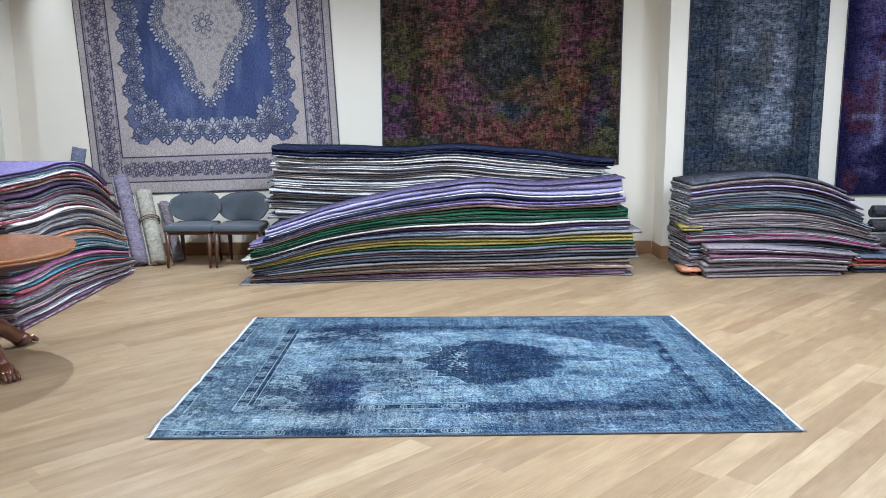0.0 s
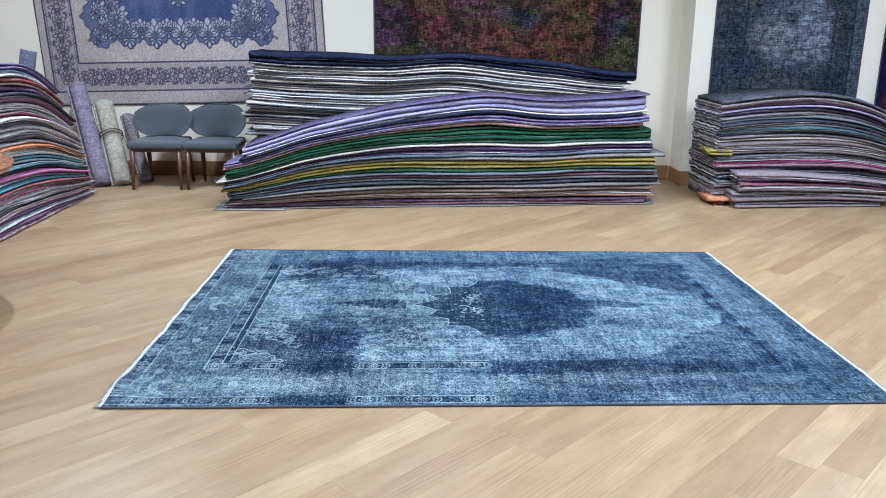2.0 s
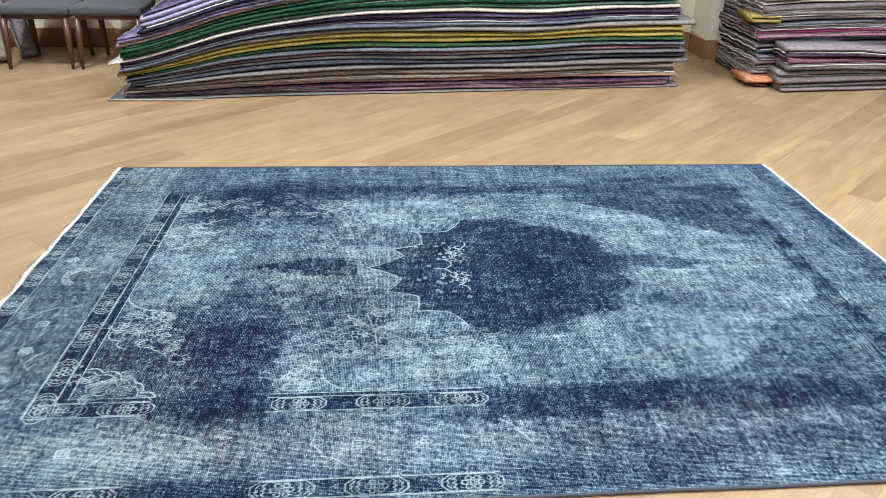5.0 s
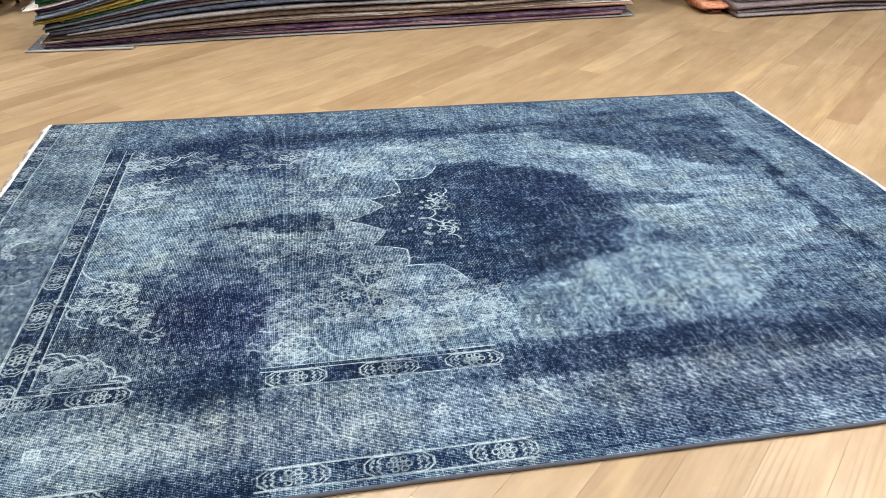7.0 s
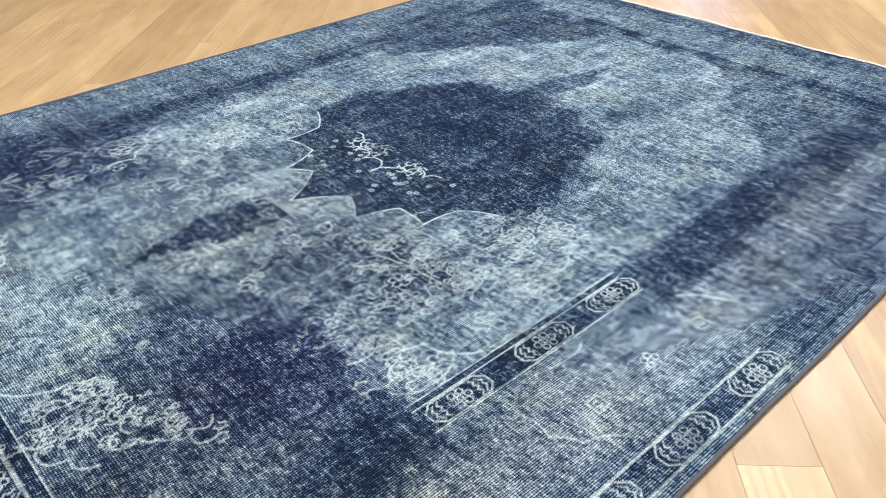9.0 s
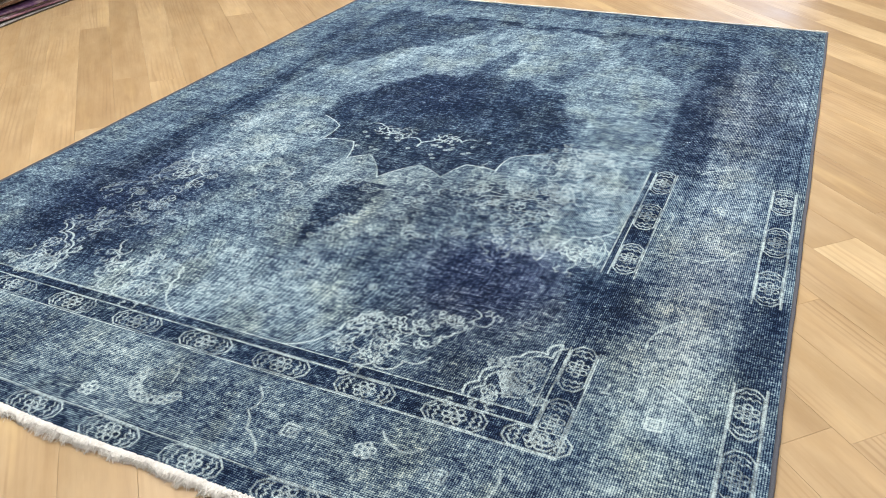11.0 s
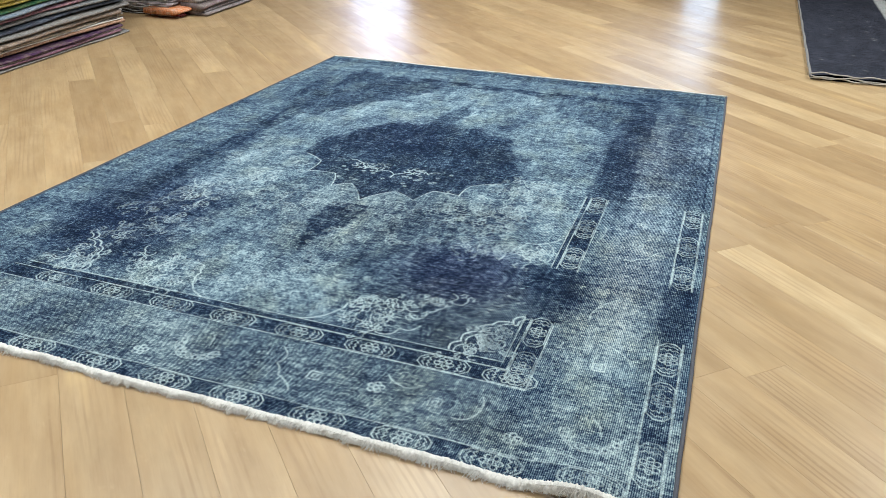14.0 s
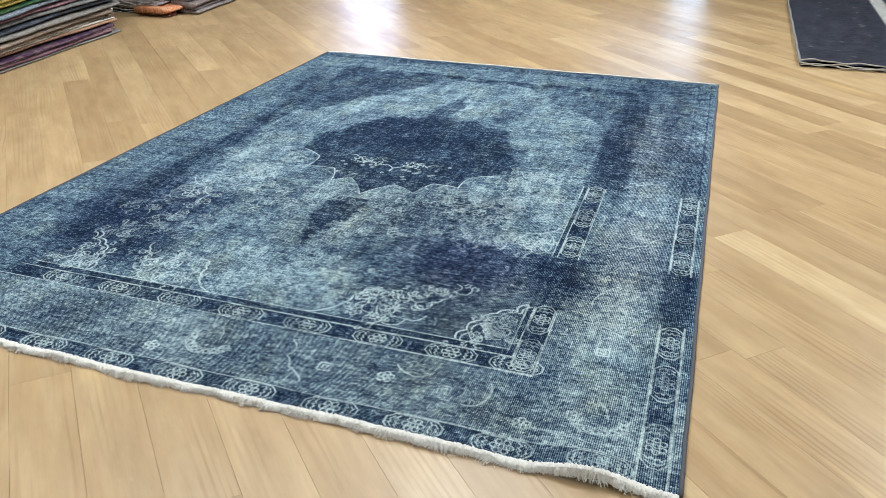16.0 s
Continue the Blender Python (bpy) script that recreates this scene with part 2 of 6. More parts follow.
def overdyed(name):
    """The laid-out rug: dye level, pale drawn yarn and violet tint are stored on its mesh; crossing threads break them up."""
    g = Graph(name)
    dyes = g.node("ShaderNodeAttribute", attribute_name="dye")
    parts, bare = g.node("ShaderNodeSeparateColor", {"Color": dyes.outputs[0]}), dyes.outputs[3]
    level, line, violet = parts.outputs[0], parts.outputs[1], parts.outputs[2]
    xyz = g.node("ShaderNodeSeparateXYZ", {"Vector": g.node("ShaderNodeTexCoord").outputs["Object"]})
    x, y = xyz.outputs[0], xyz.outputs[1]
    sharp = lambda s, lo, hi: g.node("ShaderNodeMapRange", {"Value": s, "From Min": lo, "From Max": hi, "To Min": -0.5, "To Max": 0.5}).outputs[0]

    def threads(along, across, pitch, freq, seed):
        """Tone that runs along each thread and differs from thread to thread, and the groove between threads."""
        lane = g.mul(g.math("SNAP", across, pitch), 2900.0)
        v = g.node("ShaderNodeCombineXYZ", {"X": g.mul(along, freq), "Y": lane, "Z": seed}).outputs[0]
        groove = g.math("ABSOLUTE", g.math("SUBTRACT", g.math("FRACT", g.mul(across, 1 / pitch)), 0.5))
        return g.noise(v, 1.0, 3, 0.6), g.node("ShaderNodeMapRange", {"Value": groove, "From Min": 0.2, "From Max": 0.5}).outputs[0]

    weft, weft_gap = threads(x, y, 0.0049, 62.0, 1.0)
    warp, warp_gap = threads(y, x, 0.0049, 48.0, 5.0)
    speck = g.noise(g.coords("Object", (300, 240, 1)), 1.0, 2, 0.7)
    mott = g.noise(g.coords("Object", (1, 1.3, 1)), 17.0, 4, 0.68)
    broad = g.noise(g.coords("Object", (1, 1.6, 1)), 3.4, 3, 0.6)
    where = g.node("ShaderNodeMapRange", {"Value": g.add(g.mul(g.noise(g.coords(), 2.3, 2), 0.9), y), "From Min": -0.50, "From Max": 0.05}).outputs[0]
    n = g.add(g.mul(sharp(weft, 0.38, 0.62), 0.32), g.mul(sharp(warp, 0.38, 0.62), 0.38))
    n = g.add(n, g.add(g.mul(sharp(speck, 0.38, 0.62), 0.31), g.mul(sharp(mott, 0.34, 0.66), 0.18)))
    clot = g.noise(g.coords("Object", (62, 24, 1), offset=(2.2, 6.1, 0)), 1.0, 3, 0.7)
    n = g.add(n, g.add(g.mul(sharp(broad, 0.3, 0.7), 0.12), g.mul(sharp(clot, 0.36, 0.64), 0.15)))
    run_y, run_x = g.noise(g.coords("Object", (58, 5, 1), offset=(1.3, 7.7, 0)), 1.0, 3, 0.65), g.noise(g.coords("Object", (6, 64, 1), offset=(9.1, 3.3, 0)), 1.0, 3, 0.65)
    n = g.add(n, g.add(g.mul(sharp(run_y, 0.36, 0.64), 0.20), g.mul(sharp(run_x, 0.36, 0.64), 0.15)))
    hatch = g.add(g.mul(weft_gap, g.math("MULTIPLY_ADD", where, -0.26, 0.44)), g.mul(warp_gap, g.math("MULTIPLY_ADD", where, 0.26, 0.12)))
    deep = g.node("ShaderNodeMapRange", {"Value": level, "From Min": 0.42, "From Max": 0.18, "To Min": 0.0, "To Max": 1.0}).outputs[0]
    showing = g.math("MULTIPLY_ADD", g.math("MAXIMUM", n, 0.0), 0.28, -0.03)  # undyed yarn that shows through the deep dye
    lv = g.math("SUBTRACT", g.add(g.add(level, g.add(g.mul(n, 0.79), g.mul(deep, showing))), 0.098), hatch)
    c = g.ramp(lv, [(0.0, (0.0045, 0.0085, 0.020)), (0.2, (0.0115, 0.0215, 0.052)), (0.40, (0.043, 0.070, 0.112)), (0.60, (0.110, 0.161, 0.199)), (0.80, (0.224, 0.297, 0.330)), (1.0, (0.33, 0.415, 0.440))])
    c = g.mix(g.mul(violet, 0.65), c, g.mix(1.0, c, (1.08, 0.88, 1.12), "MULTIPLY"))
    warm = g.ramp(g.noise(g.coords("Object", (1, 1.5, 1), offset=(4.2, 8.8, 0)), 4.6, 3), [(0.48, (0, 0, 0)), (0.66, (1, 1, 1))])
    c = g.mix(g.mul(warm, 0.55), c, g.mix(1.0, c, (1.16, 1.03, 0.82), "MULTIPLY"))
    c = g.mix(g.mul(bare, 0.85), c, g.mix(1.0, c, (1.30, 1.03, 0.78), "MULTIPLY"))
    worn = g.ramp(g.add(g.mul(speck, 0.5), g.mul(weft, 0.5)), [(0.38, (0, 0, 0)), (0.55, (1, 1, 1))])
    c = g.mix(g.mul(line, g.math("MULTIPLY_ADD", worn, 0.52, 0.25)), c, (0.45, 0.54, 0.54))
    g.bump(g.math("SUBTRACT", g.add(speck, weft), g.add(weft_gap, warp_gap)), 0.4, 0.0012)
    return g.done(c, 0.95, spec=0.03)


def plain(name, colour, rough=0.5, metal=0.0, vary=0.2, scale=30.0, bump=0.1, sheen=0.0, coat=0.0):
    g = Graph(name)
    v = g.coords()
    a, b = g.noise(v, scale, 3), g.noise(v, scale * 8, 2)
    c = g.mix(g.mul(g.add(a, b), 0.5), tuple(min(1, x * (1 + vary)) for x in colour), tuple(x * (1 - vary) for x in colour))
    g.bump(b, bump, 0.001)
    return g.done(c, rough, metal, sheen=sheen, coat=coat)


WALL_PAINT = plaster("cream_wall_paint", (0.77, 0.70, 0.55))
# the ceiling is never in view; this dark grey keeps bounced light down
CEIL_PAINT = plaster("low_bounce_ceiling_grey", (0.30, 0.29, 0.28))
OAK_LOOSE, OAK_JOINED = oak("oak_plank", True), oak("oak_plank_joined", False)
SUBFLOOR = plain("dark_joint", (0.20, 0.13, 0.07), 0.9)
SKIRTING = timber("brown_skirting_wood", (0.20, 0.10, 0.045), (0.36, 0.20, 0.09), 0.4)
WALNUT = timber("walnut_stain", (0.045, 0.018, 0.009), (0.12, 0.05, 0.025), 0.35, scale=(10, 10, 1))
TABLE_WOOD = timber("varnished_mahogany", (0.26, 0.100, 0.032), (0.44, 0.195, 0.070), 0.25, 0.5, (1.2, 9, 9))
TABLE_DARK = timber("dark_carved_mahogany", (0.05, 0.015, 0.007), (0.14, 0.045, 0.016), 0.3, 0.4, (6, 6, 2))
GILT = plain("worn_gilt", (0.45, 0.30, 0.10), 0.35, 0.8, 0.35, 60)
GREY_CLOTH = plain("grey_upholstery", (0.066, 0.073, 0.080), 0.85, 0, 0.30, 25, 0.4, 0.2)
COTTON = plain("cotton_fringe", (0.56, 0.54, 0.50), 0.95, 0, 0.7, 120, 0.9, 0.2)
BINDING = plain("navy_overcast_edge", (0.060, 0.062, 0.075), 0.9, 0, 0.4, 150, 0.6)
BLACK_METAL = plain("black_metal", (0.02, 0.02, 0.022), 0.4, 0.6)
HERO = overdyed("overdyed_blue_carpet")
CARPET = carpet("woven_carpet")
FLOOR_CARPET = carpet("dark_flatweave", (30, 170), 0.75)
DARK_CARPET = carpet("dark_worn_carpet", (26, 100), 0.82)


# ---- helpers for meshes ----
def put_mesh(name, bm, material, smooth=False):
    me = bpy.data.meshes.new(name)
    bm.normal_update()
    bm.to_mesh(me)
    bm.free()
    if material:
        me.materials.append(material)
    if smooth:
        me.polygons.foreach_set("use_smooth", [True] * len(me.polygons))
    return me


def part(name, bm, material, parent, label="", smooth=False):
    ob = new(name, put_mesh(name, bm, material, smooth))
    ob.parent = parent
    return tagged(ob, label)


def thing(name, label, category, group="", at=None, kind=""):
    ob = new(name)
    ob.matrix_basis = at or Matrix()
    ob.empty_display_size = 0.05
    return tagged(ob, label, category, group, kind)


def box(x0, x1, y0, y1, z0, z1, bevel=0.0, segments=2):
    bm = bmesh.new()
    bmesh.ops.create_cube(bm, size=1)
    bm.transform(Matrix.Translation(((x0 + x1) / 2, (y0 + y1) / 2, (z0 + z1) / 2)) @ Matrix.Diagonal((x1 - x0, y1 - y0, z1 - z0, 1)))
    if bevel:
        bmesh.ops.bevel(bm, geom=list(bm.edges), offset=bevel, segments=segments, affect="EDGES", profile=0.6)
    return bm


def lathe(profile, steps=48):
    bm = bmesh.new()
    rings = []
    for r, z in profile:
        rings.append([bm.verts.new((r * math.cos(2 * math.pi * k / steps), r * math.sin(2 * math.pi * k / steps), z)) for k in range(steps)])
    for a, b in zip(rings, rings[1:]):
        for k in range(steps):
            bm.faces.new((a[k], a[(k + 1) % steps], b[(k + 1) % steps], b[k]))
    bm.faces.new(list(reversed(rings[0])))
    bm.faces.new(rings[-1])
    return bm


def tube(points, radii, steps=12, flat=1.0):
    """A tapered, closed tube along points."""
    bm = bmesh.new()
    rings = []
    pts = [Vector(p) for p in points]
    for i, p in enumerate(pts):
        d = (pts[min(i + 1, len(pts) - 1)] - pts[max(i - 1, 0)]).normalized()
        side = d.cross(Vector((0, 0, 1)) if abs(d.z) < 0.9 else Vector((0, 1, 0))).normalized()
        up = side.cross(d)
        rings.append([bm.verts.new(p + radii[i] * (math.cos(2 * math.pi * k / steps) * side + flat * math.sin(2 * math.pi * k / steps) * up)) for k in range(steps)])
    for a, b in zip(rings, rings[1:]):
        for k in range(steps):
            bm.faces.new((a[k], a[(k + 1) % steps], b[(k + 1) % steps], b[k]))
    bm.faces.new(list(reversed(rings[0])))
    bm.faces.new(rings[-1])
    bmesh.ops.recalc_face_normals(bm, faces=list(bm.faces))
    return bm


def smoothstep(a, b, x):
    t = np.clip((x - a) / (b - a), 0, 1)
    return t * t * (3 - 2 * t)


def cloud(X, Y, fx, fy, seed):
    """Smooth value noise, 0 to 1, with fx and fy cells a metre."""
    rng = np.random.RandomState(seed)
    table = rng.rand(64, 64)
    u, v = X * fx + seed * 3.7, Y * fy + seed * 1.3
    i, j = np.floor(u).astype(int), np.floor(v).astype(int)
    a, b = u - i, v - j
    a, b = a * a * (3 - 2 * a), b * b * (3 - 2 * b)
    g = lambda p, q: table[p % 64, q % 64]
    return (g(i, j) * (1 - a) + g(i + 1, j) * a) * (1 - b) + (g(i, j + 1) * (1 - a) + g(i + 1, j + 1) * a) * b


def clouds(X, Y, fx, fy, seed, octaves=3):
    total, norm = 0, 0
    for o in range(octaves):
        total, norm = total + cloud(X, Y, fx * 2 ** o, fy * 2 ** o, seed + o * 11) * 0.55 ** o, norm + 0.55 ** o
    return total / norm


class Weave:
    """A rug as a fine grid on which a pattern is drawn in metres; the pattern becomes the mesh's dyes."""

    def __init__(self, x0, x1, y0, y1, step):
        self.x0, self.y0, self.step = x0, y0, step
        self.nx, self.ny = int(round((x1 - x0) / step)) + 1, int(round((y1 - y0) / step)) + 1
        xs, ys = np.linspace(x0, x1, self.nx), np.linspace(y0, y1, self.ny)
        self.X, self.Y = np.meshgrid(xs, ys)
        self.line = np.zeros_like(self.X)

    def window(self, xa, xb, ya, yb):
        i0, i1 = max(0, int((xa - self.x0) / self.step)), min(self.nx, int((xb - self.x0) / self.step) + 2)
        j0, j1 = max(0, int((ya - self.y0) / self.step)), min(self.ny, int((yb - self.y0) / self.step) + 2)
        return (slice(j0, j1), slice(i0, i1)) if i1 > i0 and j1 > j0 else None

    def stroke(self, pts, width, value=1.0):
        for (xa, ya), (xb, yb) in zip(pts, pts[1:]):
            w = self.window(min(xa, xb) - 2 * width, max(xa, xb) + 2 * width, min(ya, yb) - 2 * width, max(ya, yb) + 2 * width)
            if w is None:
                continue
            X, Y = self.X[w], self.Y[w]
            dx, dy = xb - xa, yb - ya
            t = np.clip(((X - xa) * dx + (Y - ya) * dy) / (dx * dx + dy * dy + 1e-12), 0, 1)
            d = np.hypot(X - xa - t * dx, Y - ya - t * dy)
            self.line[w] = np.maximum(self.line[w], value * (1 - smoothstep(width * 0.35, width * 0.85, d)))

    def ring(self, cx, cy, rx, ry, width, value=1.0, a0=0.0, a1=2 * math.pi, steps=14, wob=0.0):
        pts = []
        for k in range(steps + 1):
            a = a0 + (a1 - a0) * k / steps
            r = 1 + wob * math.sin(5 * a)
            pts.append((cx + rx * r * math.cos(a), cy + ry * r * math.sin(a)))
        self.stroke(pts, width, value)

    def mesh(self, name, dye, material, z):
        """The grid as a mesh; z may be an array of heights."""
        n = self.nx * self.ny
        co = np.empty((n, 3), np.float32)
        co[:, 0], co[:, 1], co[:, 2] = self.X.ravel(), self.Y.ravel(), np.broadcast_to(z, self.X.shape).ravel()
        idx = np.arange(n).reshape(self.ny, self.nx)
        quads = np.stack((idx[:-1, :-1], idx[:-1, 1:], idx[1:, 1:], idx[1:, :-1]), -1).reshape(-1, 4)
        me = bpy.data.meshes.new(name)
        me.vertices.add(n), me.loops.add(quads.size), me.polygons.add(len(quads))
        me.vertices.foreach_set("co", co.ravel())
        me.loops.foreach_set("vertex_index", quads.ravel().astype(np.int32))
        me.polygons.foreach_set("loop_start", np.arange(0, quads.size, 4, dtype=np.int32))
        me.update(calc_edges=True)
        me.polygons.foreach_set("use_smooth", np.ones(len(quads), bool))
        att = me.color_attributes.new("dye", "FLOAT_COLOR", "POINT")
        col = np.ones((n, 4), np.float32)
        col[:, :dye.shape[-1]] = dye.reshape(-1, dye.shape[-1])
        att.data.foreach_set("color", col.ravel())
        me.materials.append(material)
        return me


# ---- the room ----
def wall(name, *dims, label="cream painted plaster wall"):
    ob = new(name, put_mesh(name, box(*dims), WALL_PAINT))
    return tagged(ob, label, "wall", kind="structure")


wall("wall_north", FLANK_L, FLANK_R, WALL_N, WALL_N + 0.2, -0.1, CEILING)
wall("wall_north_flank_west", ROOM_W, FLANK_L, WALL_FRONT, WALL_N + 0.2, -0.1, CEILING)
wall("wall_north_flank_east", FLANK_R, ROOM_E, WALL_FRONT, WALL_N + 0.2, -0.1, CEILING)
wall("wall_west", ROOM_W - 0.2, ROOM_W, ROOM_S, WALL_N + 0.2, -0.1, CEILING)
wall("wall_south", ROOM_W - 0.2, ROOM_E + 0.2, ROOM_S - 0.2, ROOM_S, -0.1, CEILING)
WIN = (4.35, 6.35, 0.12, 2.6)
wall("wall_east_south_part", ROOM_E, ROOM_E + 0.2, ROOM_S, WIN[0], -0.1, CEILING)
WIN2 = (8.93, 9.83, 0.12, 2.6)
wall("wall_east_middle_part", ROOM_E, ROOM_E + 0.2, WIN[1], WIN2[0], -0.1, CEILING)
wall("wall_east_north_part", ROOM_E, ROOM_E + 0.2, WIN2[1], WALL_N + 0.2, -0.1, CEILING)
for n, wd in enumerate((WIN, WIN2)):
    wall(f"wall_east_lintel_{n + 1}", ROOM_E, ROOM_E + 0.2, wd[0], wd[1], wd[3], CEILING)
    wall(f"wall_east_sill_{n + 1}", ROOM_E, ROOM_E + 0.2, wd[0], wd[1], -0.1, wd[2])
tagged(new("ceiling", put_mesh("ceiling", box(ROOM_W - 0.2, ROOM_E + 0.2, ROOM_S - 0.2, WALL_N + 0.2, CEILING, CEILING + 0.15), CEIL_PAINT)), "unseen plain ceiling, dark grey to keep bounced light low", "ceiling", kind="structure")
tagged(new("ground", put_mesh("ground", box(ROOM_E + 0.2, 60, -40, 40, -0.3, -0.15), plain("pavement_concrete", (0.32, 0.31, 0.30), 0.9))), "grey pavement outside the window", "ground", kind="structure")

gg = Graph("clear_glass")
gg.put(gg.bsdf.inputs["Transmission Weight"], 1.0)
GLASS = gg.done((0.95, 0.98, 0.98), 0.0)


def shop_window(name, y0, y1, z0, z1):
    win = thing(name, "shop window with dark metal frame and clear glass", "window", kind="structure")
    for ya, yb, za, zb in ((y0, y1, z0, z0 + 0.06), (y0, y1, z1 - 0.06, z1), (y0, y0 + 0.06, z0 + 0.06, z1 - 0.06), (y1 - 0.06, y1, z0 + 0.06, z1 - 0.06)):
        part("window_frame", box(ROOM_E + 0.09, ROOM_E + 0.15, ya, yb, za, zb, 0.006), BLACK_METAL, win)
    pane = part("pane", box(ROOM_E + 0.115, ROOM_E + 0.123, y0 + 0.06, y1 - 0.06, z0 + 0.06, z1 - 0.06), GLASS, win)
    pane.visible_shadow = False


shop_window("window_1", *WIN)
shop_window("window_2", *WIN2)


def skirting(name, *dims):
    tagged(new(name, put_mesh(name, box(*dims, 0.006), SKIRTING)), "brown wooden skirting board along the wall", "baseboard", kind="structure")


skirting("baseboard_north", FLANK_L + 0.02, FLANK_R - 0.02, WALL_N - 0.018, WALL_N - 0.0005, 0, 0.15)
skirting("baseboard_return_east", FLANK_R - 0.018, FLANK_R - 0.0005, WALL_FRONT - 0.018, WALL_N - 0.02, 0, 0.15)
skirting("baseboard_flank_east", FLANK_R + 0.0005, ROOM_E - 0.01, WALL_FRONT - 0.018, WALL_FRONT - 0.0005, 0, 0.15)
skirting("baseboard_return_west", FLANK_L + 0.0005, FLANK_L + 0.018, WALL_FRONT - 0.018, WALL_N - 0.02, 0, 0.15)
skirting("baseboard_flank_west", ROOM_W + 0.01, FLANK_L - 0.0005, WALL_FRONT - 0.018, WALL_FRONT - 0.0005, 0, 0.15)


# ---- the blue rug laid out on the floor ----
def octagon(w, cx, cy, along, s=1.0, stretch=1.0):
    """One border cartouche: long octagon, six-ringed flower, and curled leaves at either end."""
    def p(a, b):
        return (cx + a * s * stretch, cy + b * s) if along == "x" else (cx + b * s, cy + a * s * stretch)
    th = 0.0031
    w.stroke([p(*q) for q in ((-0.085, -0.014), (-0.062, -0.036), (0.062, -0.036), (0.085, -0.014), (0.085, 0.014), (0.062, 0.036), (-0.062, 0.036), (-0.085, 0.014), (-0.085, -0.014))], th, 0.9)
    for k in range(6):
        a = k * math.pi / 3
        x, y = p(0.023 * math.cos(a), 0.021 * math.sin(a))
        w.ring(x, y, 0.0098 * s, 0.0098 * s, th * 0.9, 0.95, steps=8)
    x, y = p(0, 0)
    w.ring(x, y, 0.007, 0.007, th * 0.8, 0.9, steps=6)
    for e in (-1, 1):
        w.stroke([p(e * 0.044, -0.028), p(e * 0.053, -0.018), p(e * 0.045, -0.008), p(e * 0.055, 0.0), p(e * 0.045, 0.008), p(e * 0.053, 0.018), p(e * 0.044, 0.028)], th * 0.9, 0.9)
        w.stroke([p(e * 0.060, -0.024), p(e * 0.072, -0.008), p(e * 0.066, 0.0), p(e * 0.072, 0.008), p(e * 0.060, 0.024)], th * 0.9, 0.85)


def blossom(w, x, y, r, rng, value=0.9):
    """A worn flower outline: uneven petals round a small eye, some of them lost."""
    count, turn = rng.choice((5, 6, 7)), rng.uniform(0, 6.28)
    for k in range(count):
        if rng.random() < 0.22:
            continue
        a = turn + 2 * math.pi * k / count
        q = r * rng.uniform(0.38, 0.55)
        w.ring(x + r * 0.62 * math.cos(a), y + r * 0.62 * math.sin(a), q, q * rng.uniform(0.7, 1.0), 0.0031, value, a - 2.2, a + 2.2, steps=9, wob=0.12)
    w.ring(x, y, r * 0.18, r * 0.18, 0.0030, value, steps=6)


def scroll(w, x, y, size, rng, count=7, value=0.9):
    """A loose tangle of vine and blossom outlines."""
    for _ in range(count):
        a = rng.uniform(0, 6.28)
        bend = rng.uniform(-0.5, 0.5)
        px, py = x + rng.uniform(-size, size), y + rng.uniform(-size, size) * 0.8
        pts = []
        for k in range(8):
            pts.append((px, py))
            a += bend + rng.uniform(-0.6, 0.6)
            px, py = px + 0.010 * math.cos(a), py + 0.010 * math.sin(a)
        w.stroke(pts, 0.0036, value * 0.9)
        for _ in range(2):
            qx, qy, q = px + rng.uniform(-0.03, 0.03), py + rng.uniform(-0.03, 0.03), rng.uniform(0.007, 0.014)
            a0 = rng.uniform(0, 6.28)
            w.ring(qx, qy, q, q * rng.uniform(0.6, 1), 0.0034, value * 0.85, a0, a0 + rng.uniform(3, 6.2), steps=11, wob=0.3)


def bracket(points, sag=0.10, steps=8):
    """Joins points by arcs that sag to one side, as on a leaf-edged rim."""
    out = []
    for (xa, ya), (xb, yb) in zip(points, points[1:]):
        for k in range(steps):
            f = k / steps
            b = sag * 4 * f * (1 - f)
            out.append((xa + (xb - xa) * f - (yb - ya) * b, ya + (yb - ya) * f + (xb - xa) * b))
    return out + [points[-1]]


